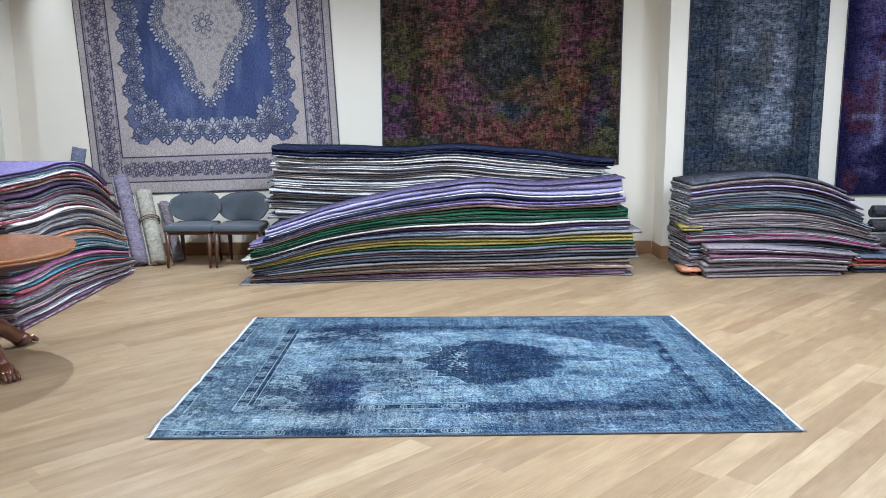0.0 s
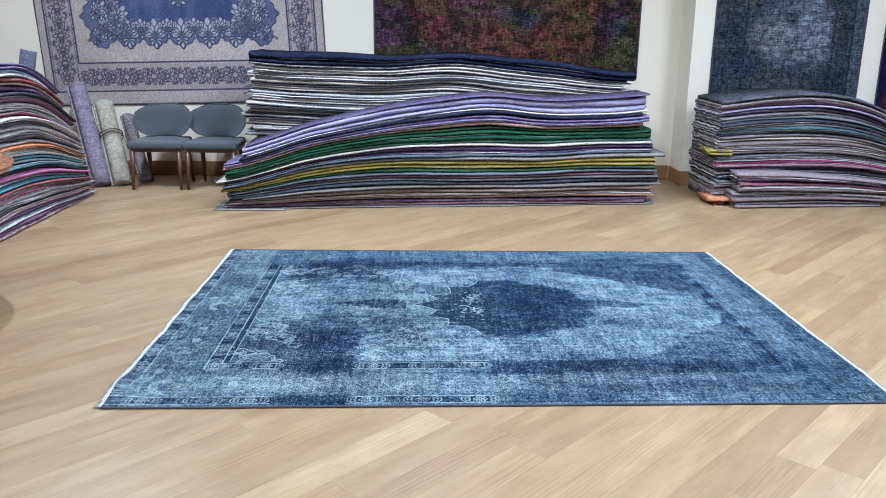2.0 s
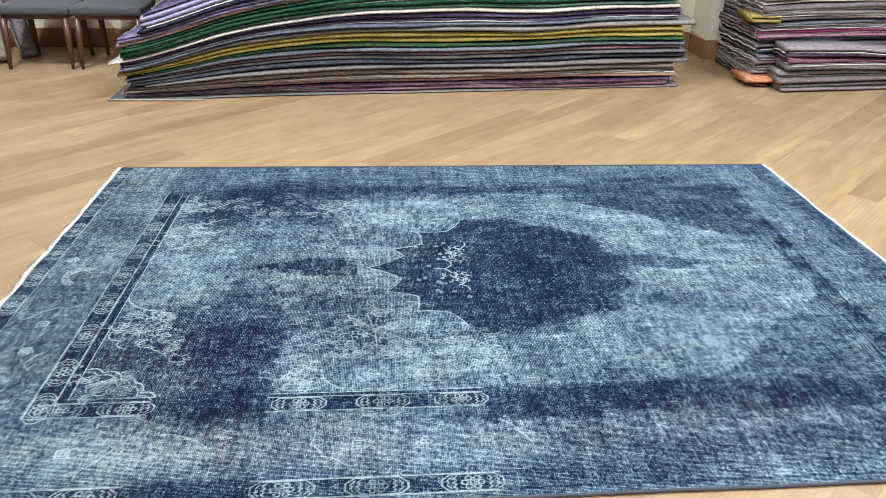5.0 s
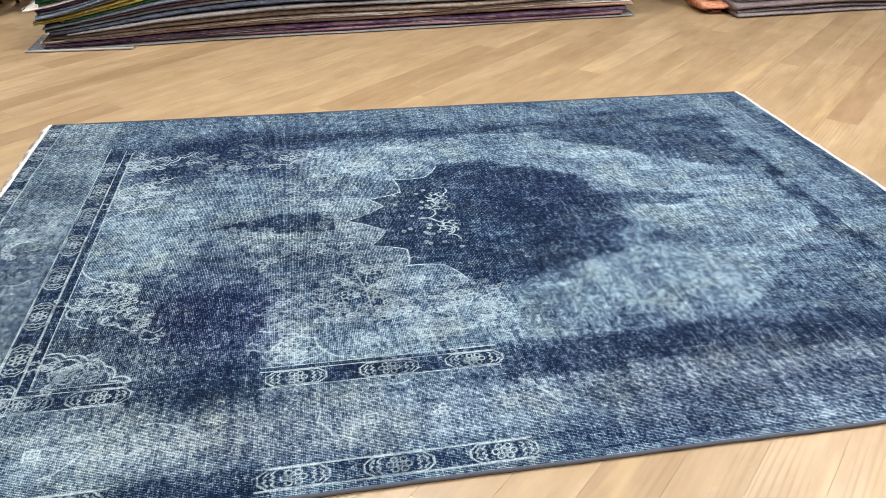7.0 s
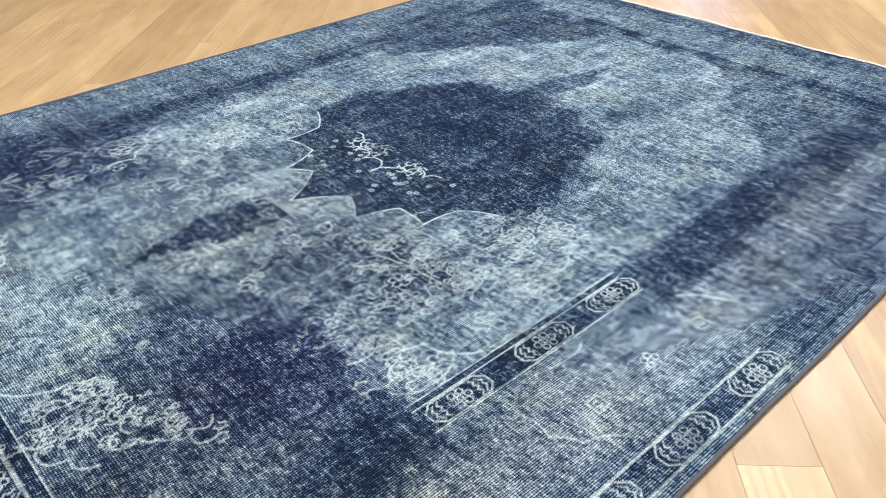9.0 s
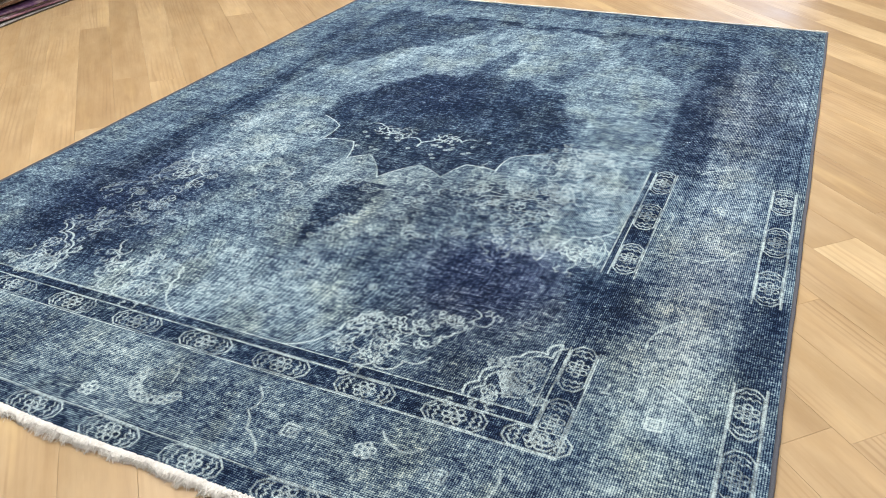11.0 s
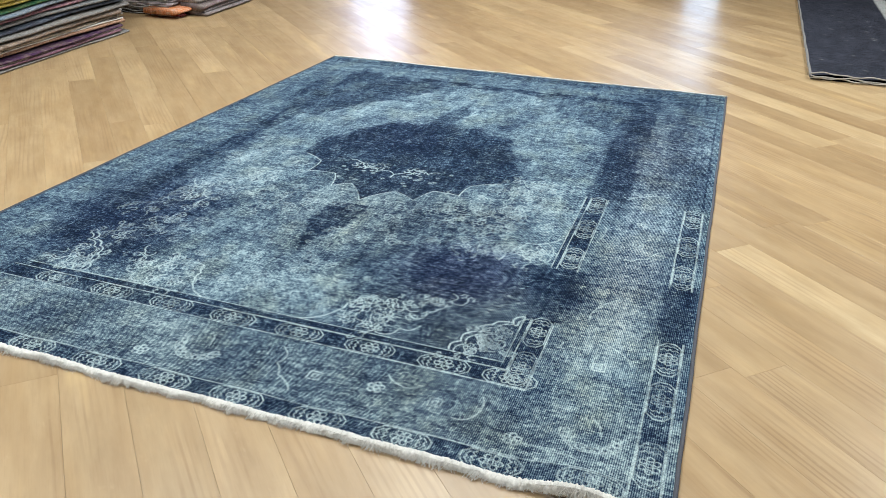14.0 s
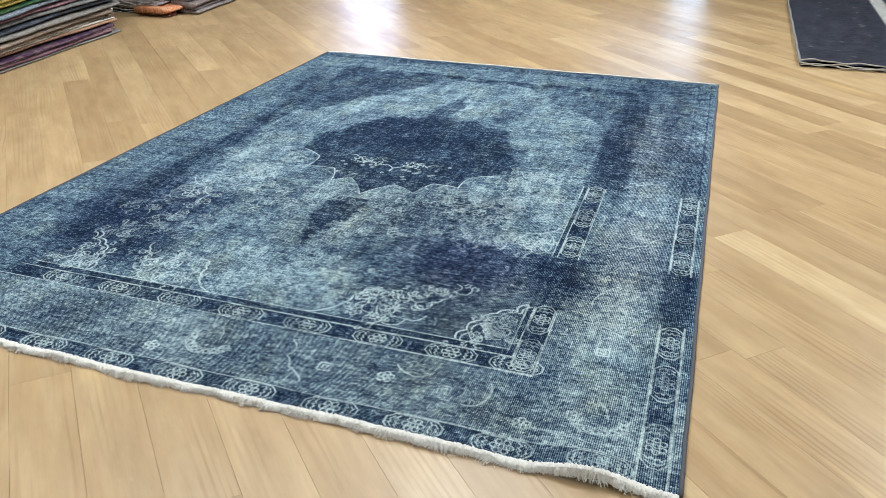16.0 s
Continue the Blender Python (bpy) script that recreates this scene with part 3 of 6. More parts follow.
def hero_rug():
    cx, cy = 0.0, 6.1
    STEP = 0.0029
    FRONT, BACK, WEST, EAST = -1.205, 1.18, -1.645, 1.63
    w = Weave(WEST, EAST, FRONT, BACK, STEP)
    X, Y = w.X, w.Y                     # metres from the rug's middle
    rng = random.Random(5)
    jx, jy = X + (clouds(X, Y, 9, 5, 3, 4) - 0.5) * 0.10, Y + (clouds(X, Y, 7, 11, 9, 4) - 0.5) * 0.07
    blob = lambda x, y, rx, ry, soft=0.5: 1 - smoothstep(1 - soft, 1 + soft, np.hypot((jx - x) / rx, (jy - y) / ry))
    span = lambda v, a, b, s=0.03: smoothstep(a - s, a + s, v) * (1 - smoothstep(b - s, b + s, v))

    def lay(level, value, mask):
        return level * (1 - mask) + value * mask

    # border grounds: grey and worn towards one end, bluer and paler towards the other
    level = 0.455 + 0.24 * (clouds(X, Y, 2.5, 4.5, 21) - 0.5)
    level = lay(level, 0.50 + 0.10 * (clouds(X, Y, 4, 6, 22) - 0.5), smoothstep(1.31, 1.36, jx) * (1 - smoothstep(0.75, 0.95, -jy)))
    level = lay(level, 0.47 + 0.20 * (clouds(X, Y, 5, 9, 27) - 0.5), smoothstep(0.90, 0.96, jy) * (1 - smoothstep(1.1, 1.2, jx)))
    # faded field with a round arch at its far end
    upper = np.interp(jx, [-1.2, -0.3, 0.5, 0.79, 0.985, 1.18, 1.25, 1.285], [0.70, 0.75, 0.70, 0.54, 0.39, 0.25, 0.15, 0.02])
    lower = np.interp(jx, [-1.2, 0.60, 0.70, 0.845, 0.99, 1.17, 1.26, 1.285], [-0.74, -0.745, -0.70, -0.59, -0.45, -0.29, -0.14, 0.02])
    inside = smoothstep(-0.014, 0.014, upper - jy) * smoothstep(-0.014, 0.014, jy - lower) * smoothstep(-1.240, -1.225, X)
    level = lay(level, 0.30 + 0.3 * (clouds(X, Y, 4, 7, 29) - 0.5), span(jx, 0.5, 1.27, 0.06) * span(jy, 0.30, 0.86, 0.05))
    level = lay(level, 0.41 + 0.30 * (clouds(X, Y, 5, 6, 30) - 0.5), span(jx, 0.55, 1.24) * span(jy, -0.74, -0.05))
    level = lay(level, 0.500 + 0.26 * (clouds(X, Y, 2.2, 3.6, 33) - 0.5) + 0.20 * (clouds(X, Y, 8, 14, 34) - 0.5), inside)
    level += inside * (0.08 * blob(1.0, 0.14, 0.30, 0.20, 0.7) + 0.05 * blob(-0.10, -0.66, 0.40, 0.10, 0.8) + 0.06 * blob(-0.25, 0.62, 0.35, 0.14, 0.8) + 0.10 * blob(-1.04, -0.02, 0.20, 0.22, 0.9) + 0.05 * blob(0.45, -0.55, 0.35, 0.14, 0.8))
    level -= inside * (0.12 * blob(-0.50, -0.12, 0.12, 0.10, 0.9) + 0.13 * blob(-0.36, -0.46, 0.06, 0.16, 0.9) + 0.09 * blob(-0.50, -0.38, 0.14, 0.16, 0.9) + 0.10 * blob(-0.55, 0.30, 0.22, 0.07, 0.9) + 0.10 * blob(0.72, -0.24, 0.2, 0.10, 0.9) + 0.09 * blob(-0.86, -0.10, 0.07, 0.24, 0.9))
    # dark runs of the borders
    level = lay(level, 0.15 + 0.12 * (clouds(X, Y, 8, 8, 41) - 0.5), span(jy, -0.885, -0.742, 0.02) * span(X, -0.055, 1.5, 0.02) * (1 - 0.7 * smoothstep(0.7, 1.3, jx)) * (0.55 + 0.45 * smoothstep(0.38, 0.52, clouds(X, Y, 4, 6, 42))))
    level = lay(level, 0.22, span(jy, 0.80, 0.90, 0.02) * span(jx, -1.0, 1.25, 0.06) * (0.45 + 0.55 * smoothstep(0.4, 0.55, clouds(X, Y, 3, 9, 43))))
    level = lay(level, 0.20, 0.75 * blob(0.90, 0.97, 0.22, 0.05, 0.6))
    level = lay(level, 0.14 + 0.12 * (clouds(X, Y, 9, 9, 46) - 0.5), 0.9 * blob(-0.80, 0.76, 0.25, 0.21, 0.55))
    level = lay(level, 0.22, 0.75 * blob(-1.06, 0.60, 0.14, 0.13, 0.5))
    level = lay(level, 0.22, 0.6 * blob(-0.62, 0.56, 0.10, 0.10, 0.7))
    # a mended stretch, its dye cut off straight along one warp
    mend = 1 - smoothstep(-0.674, -0.658, X + 0.006 * (clouds(X, Y, 2, 40, 47) - 0.5))
    level = lay(level, 0.34 + 0.20 * (clouds(X, Y, 8, 8, 48) - 0.5), 0.75 * blob(-1.06, -0.52, 0.22, 0.24, 0.5) * mend)
    level = lay(level, 0.15 + 0.12 * (clouds(X, Y, 12, 12, 44) - 0.5), 0.92 * blob(-0.79, -0.50, 0.17, 0.15, 0.5) * mend)
    level = lay(level, 0.33, 0.65 * span(X, -0.985, -0.666, 0.012) * span(jy, -0.87, -0.66))
    level = lay(level, 0.15, 0.9 * blob(-0.79, -0.79, 0.14, 0.09, 0.6) * mend)
    level = lay(level, 0.24, 0.75 * blob(-0.82, -1.15, 0.17, 0.06, 0.5))
    level = lay(level, 0.26, 0.7 * blob(0.80, -1.04, 0.55, 0.05, 0.9) + 0.5 * blob(1.4, -0.88, 0.2, 0.2, 0.9))
    level = lay(level, 0.25, 0.55 * blob(0.45, -1.06, 0.12, 0.08, 0.8) + 0.5 * blob(0.20, -1.14, 0.20, 0.05, 0.8))
    level = lay(level, 0.27, 0.7 * blob(1.58, 0.0, 0.05, 1.2, 0.6))
    level = lay(level, 0.28, 0.6 * blob(-1.46, -0.12, 0.10, 0.12, 0.9) + 0.6 * blob(-1.45, 0.50, 0.12, 0.10, 0.9))
    level += 0.05 * blob(-1.45, 0.22, 0.10, 0.2, 0.9) + 0.05 * blob(-0.4, -1.0, 0.4, 0.10, 0.9) + 0.07 * blob(-1.12, -1.0, 0.2, 0.10, 0.9)
    level += 0.085 * (1 - smoothstep(-1.36, -1.32, X)) + 0.03 * (1 - smoothstep(-0.95, -0.90, Y))
    # medallion: leaf-tipped rim at one side, blurred at the other
    rim = bracket([(-0.02, 0.475), (-0.085, 0.375), (-0.205, 0.372), (-0.19, 0.255), (-0.315, 0.21), (-0.265, 0.145), (-0.405, 0.047), (-0.275, -0.045), (-0.335, -0.145), (-0.22, -0.185), (-0.228, -0.29), (-0.115, -0.302), (-0.055, -0.405)], 0.05)
    blurred = [(0.143, -0.424), (0.325, -0.365), (0.45, -0.275), (0.56, -0.136), (0.53, -0.02), (0.596, 0.11), (0.51, 0.275), (0.43, 0.33), (0.334, 0.43), (0.20, 0.49), (0.10, 0.50)]
    ring = [(math.atan2(y - 0.04, x - 0.07), math.hypot(x - 0.07, y - 0.04)) for x, y in rim + blurred]
    ring.sort()
    ring = [(a - 2 * math.pi, r) for a, r in ring[-3:]] + ring + [(a + 2 * math.pi, r) for a, r in ring[:3]]
    right = smoothstep(-0.12, 0.1, X)
    edge = np.interp(np.arctan2(Y - 0.04, X - 0.07), [a for a, _ in ring], [r for _, r in ring]) + right * (clouds(X, Y, 11, 11, 40, 4) - 0.5) * 0.16
    soft = 0.006 + 0.03 * right
    med = 1 - smoothstep(-soft, soft, np.hypot(X - 0.07, Y - 0.04) - edge)
    level = lay(level, 0.150 + 0.18 * (clouds(X, Y, 6, 8, 55) - 0.5) + 0.04 * (1 - right) - 0.05 * blob(0.22, 0.1, 0.2, 0.2, 0.9), med)
    leafy = (1 - smoothstep(-0.012, 0.02, np.abs(jy - 0.055) - 0.062 * np.clip((X + 0.86) / 0.28, 0, 1))) * (X < -0.445) * (X > -0.86)
    level = lay(level, 0.17, 0.9 * leafy)
    level = lay(level, 0.24, 0.85 * blob(0.75, 0.065, 0.16, 0.052, 0.35))
    # guard bands of both borders, where they survive
    band = lambda d, half: 1 - smoothstep(half * 0.94, half * 1.06, np.abs(d))
    fade = 1 - smoothstep(-0.06, -0.05, X)
    strips = np.maximum(band(X + 1.300, 0.032) * (np.abs(Y) < 0.83) * 0.9, band(X + 1.613, 0.034) * 0.6)
    strips = np.maximum(strips, band(Y + 0.799, 0.034) * fade * (X > -1.33) * (1 - span(X, -0.99, -0.67, 0.006)))
    strips = np.maximum(strips, band(Y + 1.148, 0.032) * fade * 0.65 * (1 - 0.6 * span(X, -0.98, -0.67, 0.006)))
    strips = np.maximum(strips, band(X + 1.251, 0.015) * (np.abs(Y) < 0.78))
    strips = np.maximum(strips, band(Y + 0.757, 0.009) * fade * (X > -1.26) * (1 - span(X, -0.99, -0.67, 0.006)) * 0.7)
    level = lay(level, 0.19, strips)

    yarn = 0.0031
    w.stroke([(-1.235, -0.752), (-1.238, 0.80)], yarn)
    w.stroke([(-1.266, -0.775), (-1.268, 0.83)], yarn)
    w.stroke([(-1.333, -0.833), (-1.335, 0.86)], yarn)
    w.stroke([(-1.579, -1.113), (-1.584, 1.17)], yarn, 0.85)
    for x0, x1 in ((-1.333, -0.995), (-0.672, -0.055)):
        w.stroke([(x0, -0.833), (x1, -0.833)], yarn)
        w.stroke([(max(x0, -1.266), -0.767), (x1, -0.767)], yarn)
        w.stroke([(max(x0, -1.235), -0.750), (x1, -0.748)], yarn * 0.9)
    for x0, x1 in ((-1.645, -0.98), (-0.672, -0.05)):
        w.stroke([(x0, -1.114), (x1, -1.114)], yarn)
        w.stroke([(x0, -1.180), (x1, -1.180)], yarn)
    for y in (0.637, 0.430, 0.218, 0.011, -0.196, -0.406, -0.612, -0.785):
        octagon(w, -1.300, y, "y", 0.80)
    for y in (1.06, 0.845, 0.632, 0.423, 0.212, 0.004, -0.200, -0.414, -0.622, -0.828, -1.04):
        octagon(w, -1.614, y, "y", 0.80)
    for x in (-1.245, -1.062, -0.582, -0.343, -0.118):
        octagon(w, x, -0.800, "x", 0.80, 1.12)
    for x in (-1.500, -1.255, -1.066, -0.590, -0.358, -0.118):
        octagon(w, x, -1.148, "x", 0.82, 1.12)
    # small square and rosette fillers between the borders
    for x, y in ((-1.169, -0.985), (-0.407, -0.987), (-0.064, -0.988), (-1.459, -0.646), (-1.465, -0.330)):
        s = 0.016
        for q in (s, s * 0.4):
            w.stroke([(x - q, y - q), (x + q, y - q), (x + q, y + q), (x - q, y + q), (x - q, y - q)], 0.0045, 0.95)
    for x, y in ((-0.235, -0.984), (-1.454, -0.491), (-1.528, 0.145), (-1.521, -0.850)):
        for k in range(5):
            w.ring(x + 0.014 * math.cos(k * 1.257), y + 0.014 * math.sin(k * 1.257), 0.008, 0.008, 0.0038, 0.9, steps=7)
    for x, y, turn in ((-1.450, -1.015, 0.0), (-1.457, 0.007, -0.4)):
        w.ring(x, y, 0.062, 0.070, 0.0038, 0.65, turn + 1.4, turn + 4.9, 18, 0.04)
        w.ring(x, y, 0.038, 0.046, 0.0036, 0.6, turn + 1.4, turn + 4.9, 16)
        for k in range(11):
            a = turn + 1.45 + 3.4 * k / 10
            w.ring(x + 0.050 * math.cos(a), y + 0.058 * math.sin(a), 0.0085, 0.008, 0.0040, 0.72, steps=7)
        w.stroke([(x + 0.01, y - 0.02), (x + 0.045, y - 0.012), (x + 0.07, y + 0.008)], 0.0036, 0.6)
    # stray stems and stepped sprays of the main border
    for line in (((-1.034, -0.915), (-1.077, -1.018), (-1.137, -1.062)), ((-1.085, -0.875), (-1.118, -0.866), (-1.116, -0.885)), ((-1.396, -0.745), (-1.44, -0.755), (-1.493, -0.735), (-1.50, -0.70)), ((-1.379, -0.196), (-1.42, -0.225), (-1.45, -0.215), (-1.496, -0.244), (-1.544, -0.300)),
                 ((-0.53, -0.91), (-0.535, -0.98), (-0.50, -1.03), (-0.43, -1.075)), ((-0.30, -0.86), (-0.34, -0.865), (-0.40, -0.86)), ((-0.94, -0.92), (-0.86, -0.94), (-0.80, -0.99)), ((-1.40, -0.60), (-1.43, -0.56), (-1.395, -0.50)), ((-1.535, -0.86), (-1.54, -0.94), (-1.55, -1.0)), ((-1.40, 0.20), (-1.44, 0.24), (-1.42, 0.30)), ((-0.02, -0.90), (0.03, -0.96), (0.06, -1.05))):
        w.stroke(bracket(list(line), 0.10), 0.0040, 0.7)
    # corner spandrel vines
    for sgn in (-1, 1):
        m = lambda pts: [(x, sgn * y) for x, y in pts]
        pts = bracket(m([(-1.228, 0.600), (-1.181, 0.618), (-1.12, 0.640), (-1.072, 0.672), (-1.04, 0.725), (-0.995, 0.745)]), -0.22 * sgn)
        w.stroke(pts, 0.0045)
        w.stroke([(x - 0.010, y + sgn * 0.016) for x, y in pts], 0.0036, 0.85)
        scroll(w, -1.15, sgn * 0.690, 0.045, rng, 12)
        blossom(w, -1.165, sgn * 0.690, 0.030, rng), blossom(w, -1.10, sgn * 0.715, 0.024, rng), blossom(w, -1.205, sgn * 0.655, 0.022, rng)
        w.stroke(bracket(m([(-1.235, 0.160), (-1.155, 0.243), (-1.110, 0.250), (-1.065, 0.270), (-1.039, 0.312)]), 0.12 * sgn), 0.0045, 0.95)
        w.stroke(bracket(m([(-1.098, 0.440), (-1.120, 0.470), (-1.073, 0.480), (-1.050, 0.505), (-1.011, 0.520)]), 0.2 * sgn), 0.0042, 0.9)
        w.stroke(bracket(m([(-1.235, 0.345), (-1.20, 0.38), (-1.227, 0.402), (-1.185, 0.44), (-1.151, 0.490)]), 0.25 * sgn), 0.0042, 0.9)
        w.stroke(bracket(m([(-1.185, 0.255), (-1.150, 0.30), (-1.185, 0.33)]), 0.25 * sgn), 0.0040, 0.9)
        for x, y, r in ((-1.085, 0.300, 0.030), (-1.12, 0.37, 0.028), (-1.20, 0.365, 0.022), (-1.19, 0.29, 0.022), (-1.06, 0.37, 0.022), (-1.13, 0.45, 0.024)):
            blossom(w, x, sgn * y, r, rng, 0.95)
        scroll(w, -1.12, sgn * 0.32, 0.05, rng, 7, 0.9)
        scroll(w, -1.09, sgn * 0.43, 0.05, rng, 6, 0.85)
        scroll(w, -0.60, sgn * 0.695, 0.05, rng, 6, 0.85)
        w.stroke(bracket(m([(-0.68, 0.58), (-0.6, 0.575), (-0.53, 0.635), (-0.46, 0.735)]), 0.15 * sgn), 0.004, 0.85)
        w.stroke(bracket(m([(-0.67, 0.70), (-0.6, 0.735), (-0.50, 0.69)]), 0.15 * sgn), 0.004, 0.8)
        blossom(w, -0.61, sgn * 0.655, 0.032, rng, 0.9), blossom(w, -0.54, sgn * 0.70, 0.026, rng, 0.85)
    scroll(w, -0.98, -0.50, 0.05, rng, 5, 0.7), scroll(w, -0.92, 0.62, 0.09, rng, 9, 0.6), scroll(w, -0.75, 0.74, 0.08, rng, 6, 0.5)
    # field vines round the medallion, and its surviving rim
    for k in range(60):
        a = rng.uniform(0.55, 1.45) * math.pi
        r = rng.uniform(1.02, 1.70)
        x, y = 0.05 + 0.46 * r * math.cos(a), 0.045 + 0.42 * r * math.sin(a)
        if leafy[min(w.ny - 1, int((y - FRONT) / STEP)), min(w.nx - 1, int((x - WEST) / STEP))] > 0.5:
            continue
        scroll(w, x, y, 0.06, rng, 2, rng.uniform(0.3, 0.75))
        blossom(w, x + rng.uniform(-0.05, 0.05), y + rng.uniform(-0.05, 0.05), rng.uniform(0.014, 0.032), rng, rng.uniform(0.3, 0.75))
    for k in range(44):
        x, y = rng.uniform(-0.62, 0.02), rng.uniform(-0.71, -0.38)
        scroll(w, x, y, 0.05, rng, 1, rng.uniform(0.35, 0.75))
        blossom(w, x, y, rng.uniform(0.014, 0.036), rng, rng.uniform(0.3, 0.8))
    for k in range(46):
        x, y = rng.uniform(-1.0, 0.1), rng.uniform(0.46, 0.74)
        blossom(w, x, y, rng.uniform(0.014, 0.030), rng, rng.uniform(0.3, 0.7))
    for k in range(40):
        x, y = rng.uniform(-1.18, -0.70), rng.uniform(-0.26, 0.34)
        blossom(w, x, y, rng.uniform(0.012, 0.026), rng, rng.uniform(0.25, 0.6))
    w.stroke([(-0.40, -0.30), (-0.37, -0.42), (-0.36, -0.56)], 0.004, 0.6)
    w.stroke(rim, 0.0042, 0.95)
    for k in range(22):
        a = math.pi * rng.uniform(0.62, 1.38)
        r = rng.uniform(0.42, 0.78)
        w.ring(0.07 + 0.46 * r * math.cos(a), 0.045 + 0.42 * r * math.sin(a), 0.006, 0.006, 0.0045, 0.7, steps=6)
    # a vine with two blossoms that crosses the medallion
    w.stroke(bracket([(-0.02, 0.26), (-0.03, 0.22), (-0.06, 0.19), (-0.10, 0.17), (-0.075, 0.13), (-0.115, 0.11), (-0.085, 0.06), (-0.15, 0.03), (-0.09, 0.0), (-0.075, -0.04), (-0.04, -0.06), (-0.065, -0.10), (-0.03, -0.14)], 0.2), 0.0042, 0.95)
    for x0, y0 in ((-0.065, 0.19), (-0.055, -0.04), (-0.05, 0.12)):
        for k in range(7):
            a = k * 0.9
            w.ring(x0 + 0.028 * math.cos(a), y0 + 0.034 * math.sin(a), 0.012, 0.011, 0.0036, 0.9, a, a + 4.6, steps=9, wob=0.25)
    # dark drawn lines and cartouches of the far right border
    dark = Weave(WEST, EAST, FRONT, BACK, STEP)
    dark.stroke([(1.245, -0.72), (1.27, 0.80)], 0.0055, 0.9)
    dark.stroke([(1.305, -0.80), (1.335, 0.86)], 0.0055, 0.9)
    dark.stroke([(0.0, -1.112), (1.55, -1.112)], 0.0045, 0.6)
    dark.stroke([(0.0, -1.176), (1.60, -1.176)], 0.006, 0.8)
    dark.stroke([(1.53, -1.14), (1.53, 1.1)], 0.0045, 0.6)
    dark.stroke([(-0.66, 0.832), (0.25, 0.828)], 0.0045, 0.8)
    dark.stroke([(-0.66, 0.872), (0.25, 0.868)], 0.0045, 0.8)
    for k in range(9):
        y = 0.79 - 0.19 * k
        octagon(dark, 1.290, y, "y", 0.8)
        level = lay(level, 0.18, 0.75 * blob(1.300, y, 0.032, 0.062, 0.5))
    for k in range(26):
        scroll(dark, 1.18 + rng.uniform(-0.1, 0.06), rng.uniform(-0.72, 0.75), 0.05, rng, 2, 0.7)
    for k in range(60):
        scroll(dark, rng.uniform(-0.1, 1.2), rng.uniform(-0.875, -0.76), 0.03, rng, 1, 0.6)
    for k in range(7):
        octagon(dark, 0.15 + 0.22 * k, -1.146, "x", 0.8)
    level = level - 0.26 * dark.line
    level = np.where(level < 0.32, 0.32 - (0.32 - level) * 0.72, level) + 0.06 * inside * smoothstep(0.35, 0.8, X) * (1 - med)
    # uneven overdye: cloudy lifts and drops, drawn out along the weave
    level += 0.16 * (clouds(X, Y, 30, 4, 86, 3) - 0.5) + 0.14 * (clouds(X, Y, 4, 34, 87, 3) - 0.5)
    level += 0.14 * (clouds(X, Y, 5, 14, 81, 3) - 0.5) + 0.12 * (clouds(X, Y, 16, 6, 83, 3) - 0.5) + 0.09 * (1 - smoothstep(-0.92, -0.88, Y)) * (1 - smoothstep(-0.1, 0.3, X)) * smoothstep(-1.11, -1.09, Y) + 0.04 * (1 - smoothstep(-0.62, -0.55, Y)) * (1 - smoothstep(-0.95, -0.85, X))
    violet = 0.8 * blob(-0.80, -0.50, 0.2, 0.18, 0.6) + 0.35 * blob(0.55, -0.98, 0.5, 0.2, 0.9) + 0.4 * blob(-0.8, 0.72, 0.3, 0.2, 0.8) + 0.3 * blob(-0.5, -1.0, 0.4, 0.1, 0.9) + 0.25 * blob(0.35, 0.2, 0.25, 0.2, 0.9)
    wornline = w.line * (0.50 + 0.50 * smoothstep(0.32, 0.5, clouds(X, Y, 16, 16, 61)))
    bare = 0.22 * (1 - smoothstep(-1.42, -1.25, jx)) + 0.5 * blob(-1.05, -0.58, 0.2, 0.25, 0.9) + 0.5 * blob(-0.75, -0.95, 0.3, 0.12, 0.9) + 0.35 * blob(0.6, -0.93, 0.5, 0.15, 0.9) + 0.35 * blob(-0.5, -0.1, 0.3, 0.3, 0.9)
    dye = np.stack((np.clip(level, 0, 1), wornline, np.clip(violet, 0, 1), np.clip(bare, 0, 1)), -1)

    # the worn pile lies 5 mm high, a little out of square, with slack ripples and a lifted near corner
    square = lambda x, y: y + 0.016 * x * np.clip(-y, 0, 1.2) / 1.2
    slack = lambda y: 0.020 * np.exp(-((y + 1.02) / 0.10) ** 2) + 0.006 * np.exp(-((y + 0.62) / 0.09) ** 2) + 0.004 * (0.5 + 0.5 * np.sin(y * 23))
    z = 0.0055 + 0.0012 * (clouds(X, Y, 3, 3, 70) - 0.5)
    z = z + slack(Y) * smoothstep(1.44, 1.645, -X)
    w.Y = square(X, Y)
    rug = thing("area_rug", "faded overdyed blue rug with dark medallion, flat on oak floor", "rug", at=pose(cx, cy, 0))
    woven = new("woven_face", w.mesh("woven_face", dye, HERO, z))
    woven.parent = rug
    # base cloth under the pile
    bm = box(WEST + 0.002, EAST - 0.002, FRONT + 0.004, BACK - 0.004, 0.0006, 0.0042)
    for v in bm.verts:
        v.co.y = float(square(v.co.x, v.co.y))
    part("backing", bm, BINDING, rug)
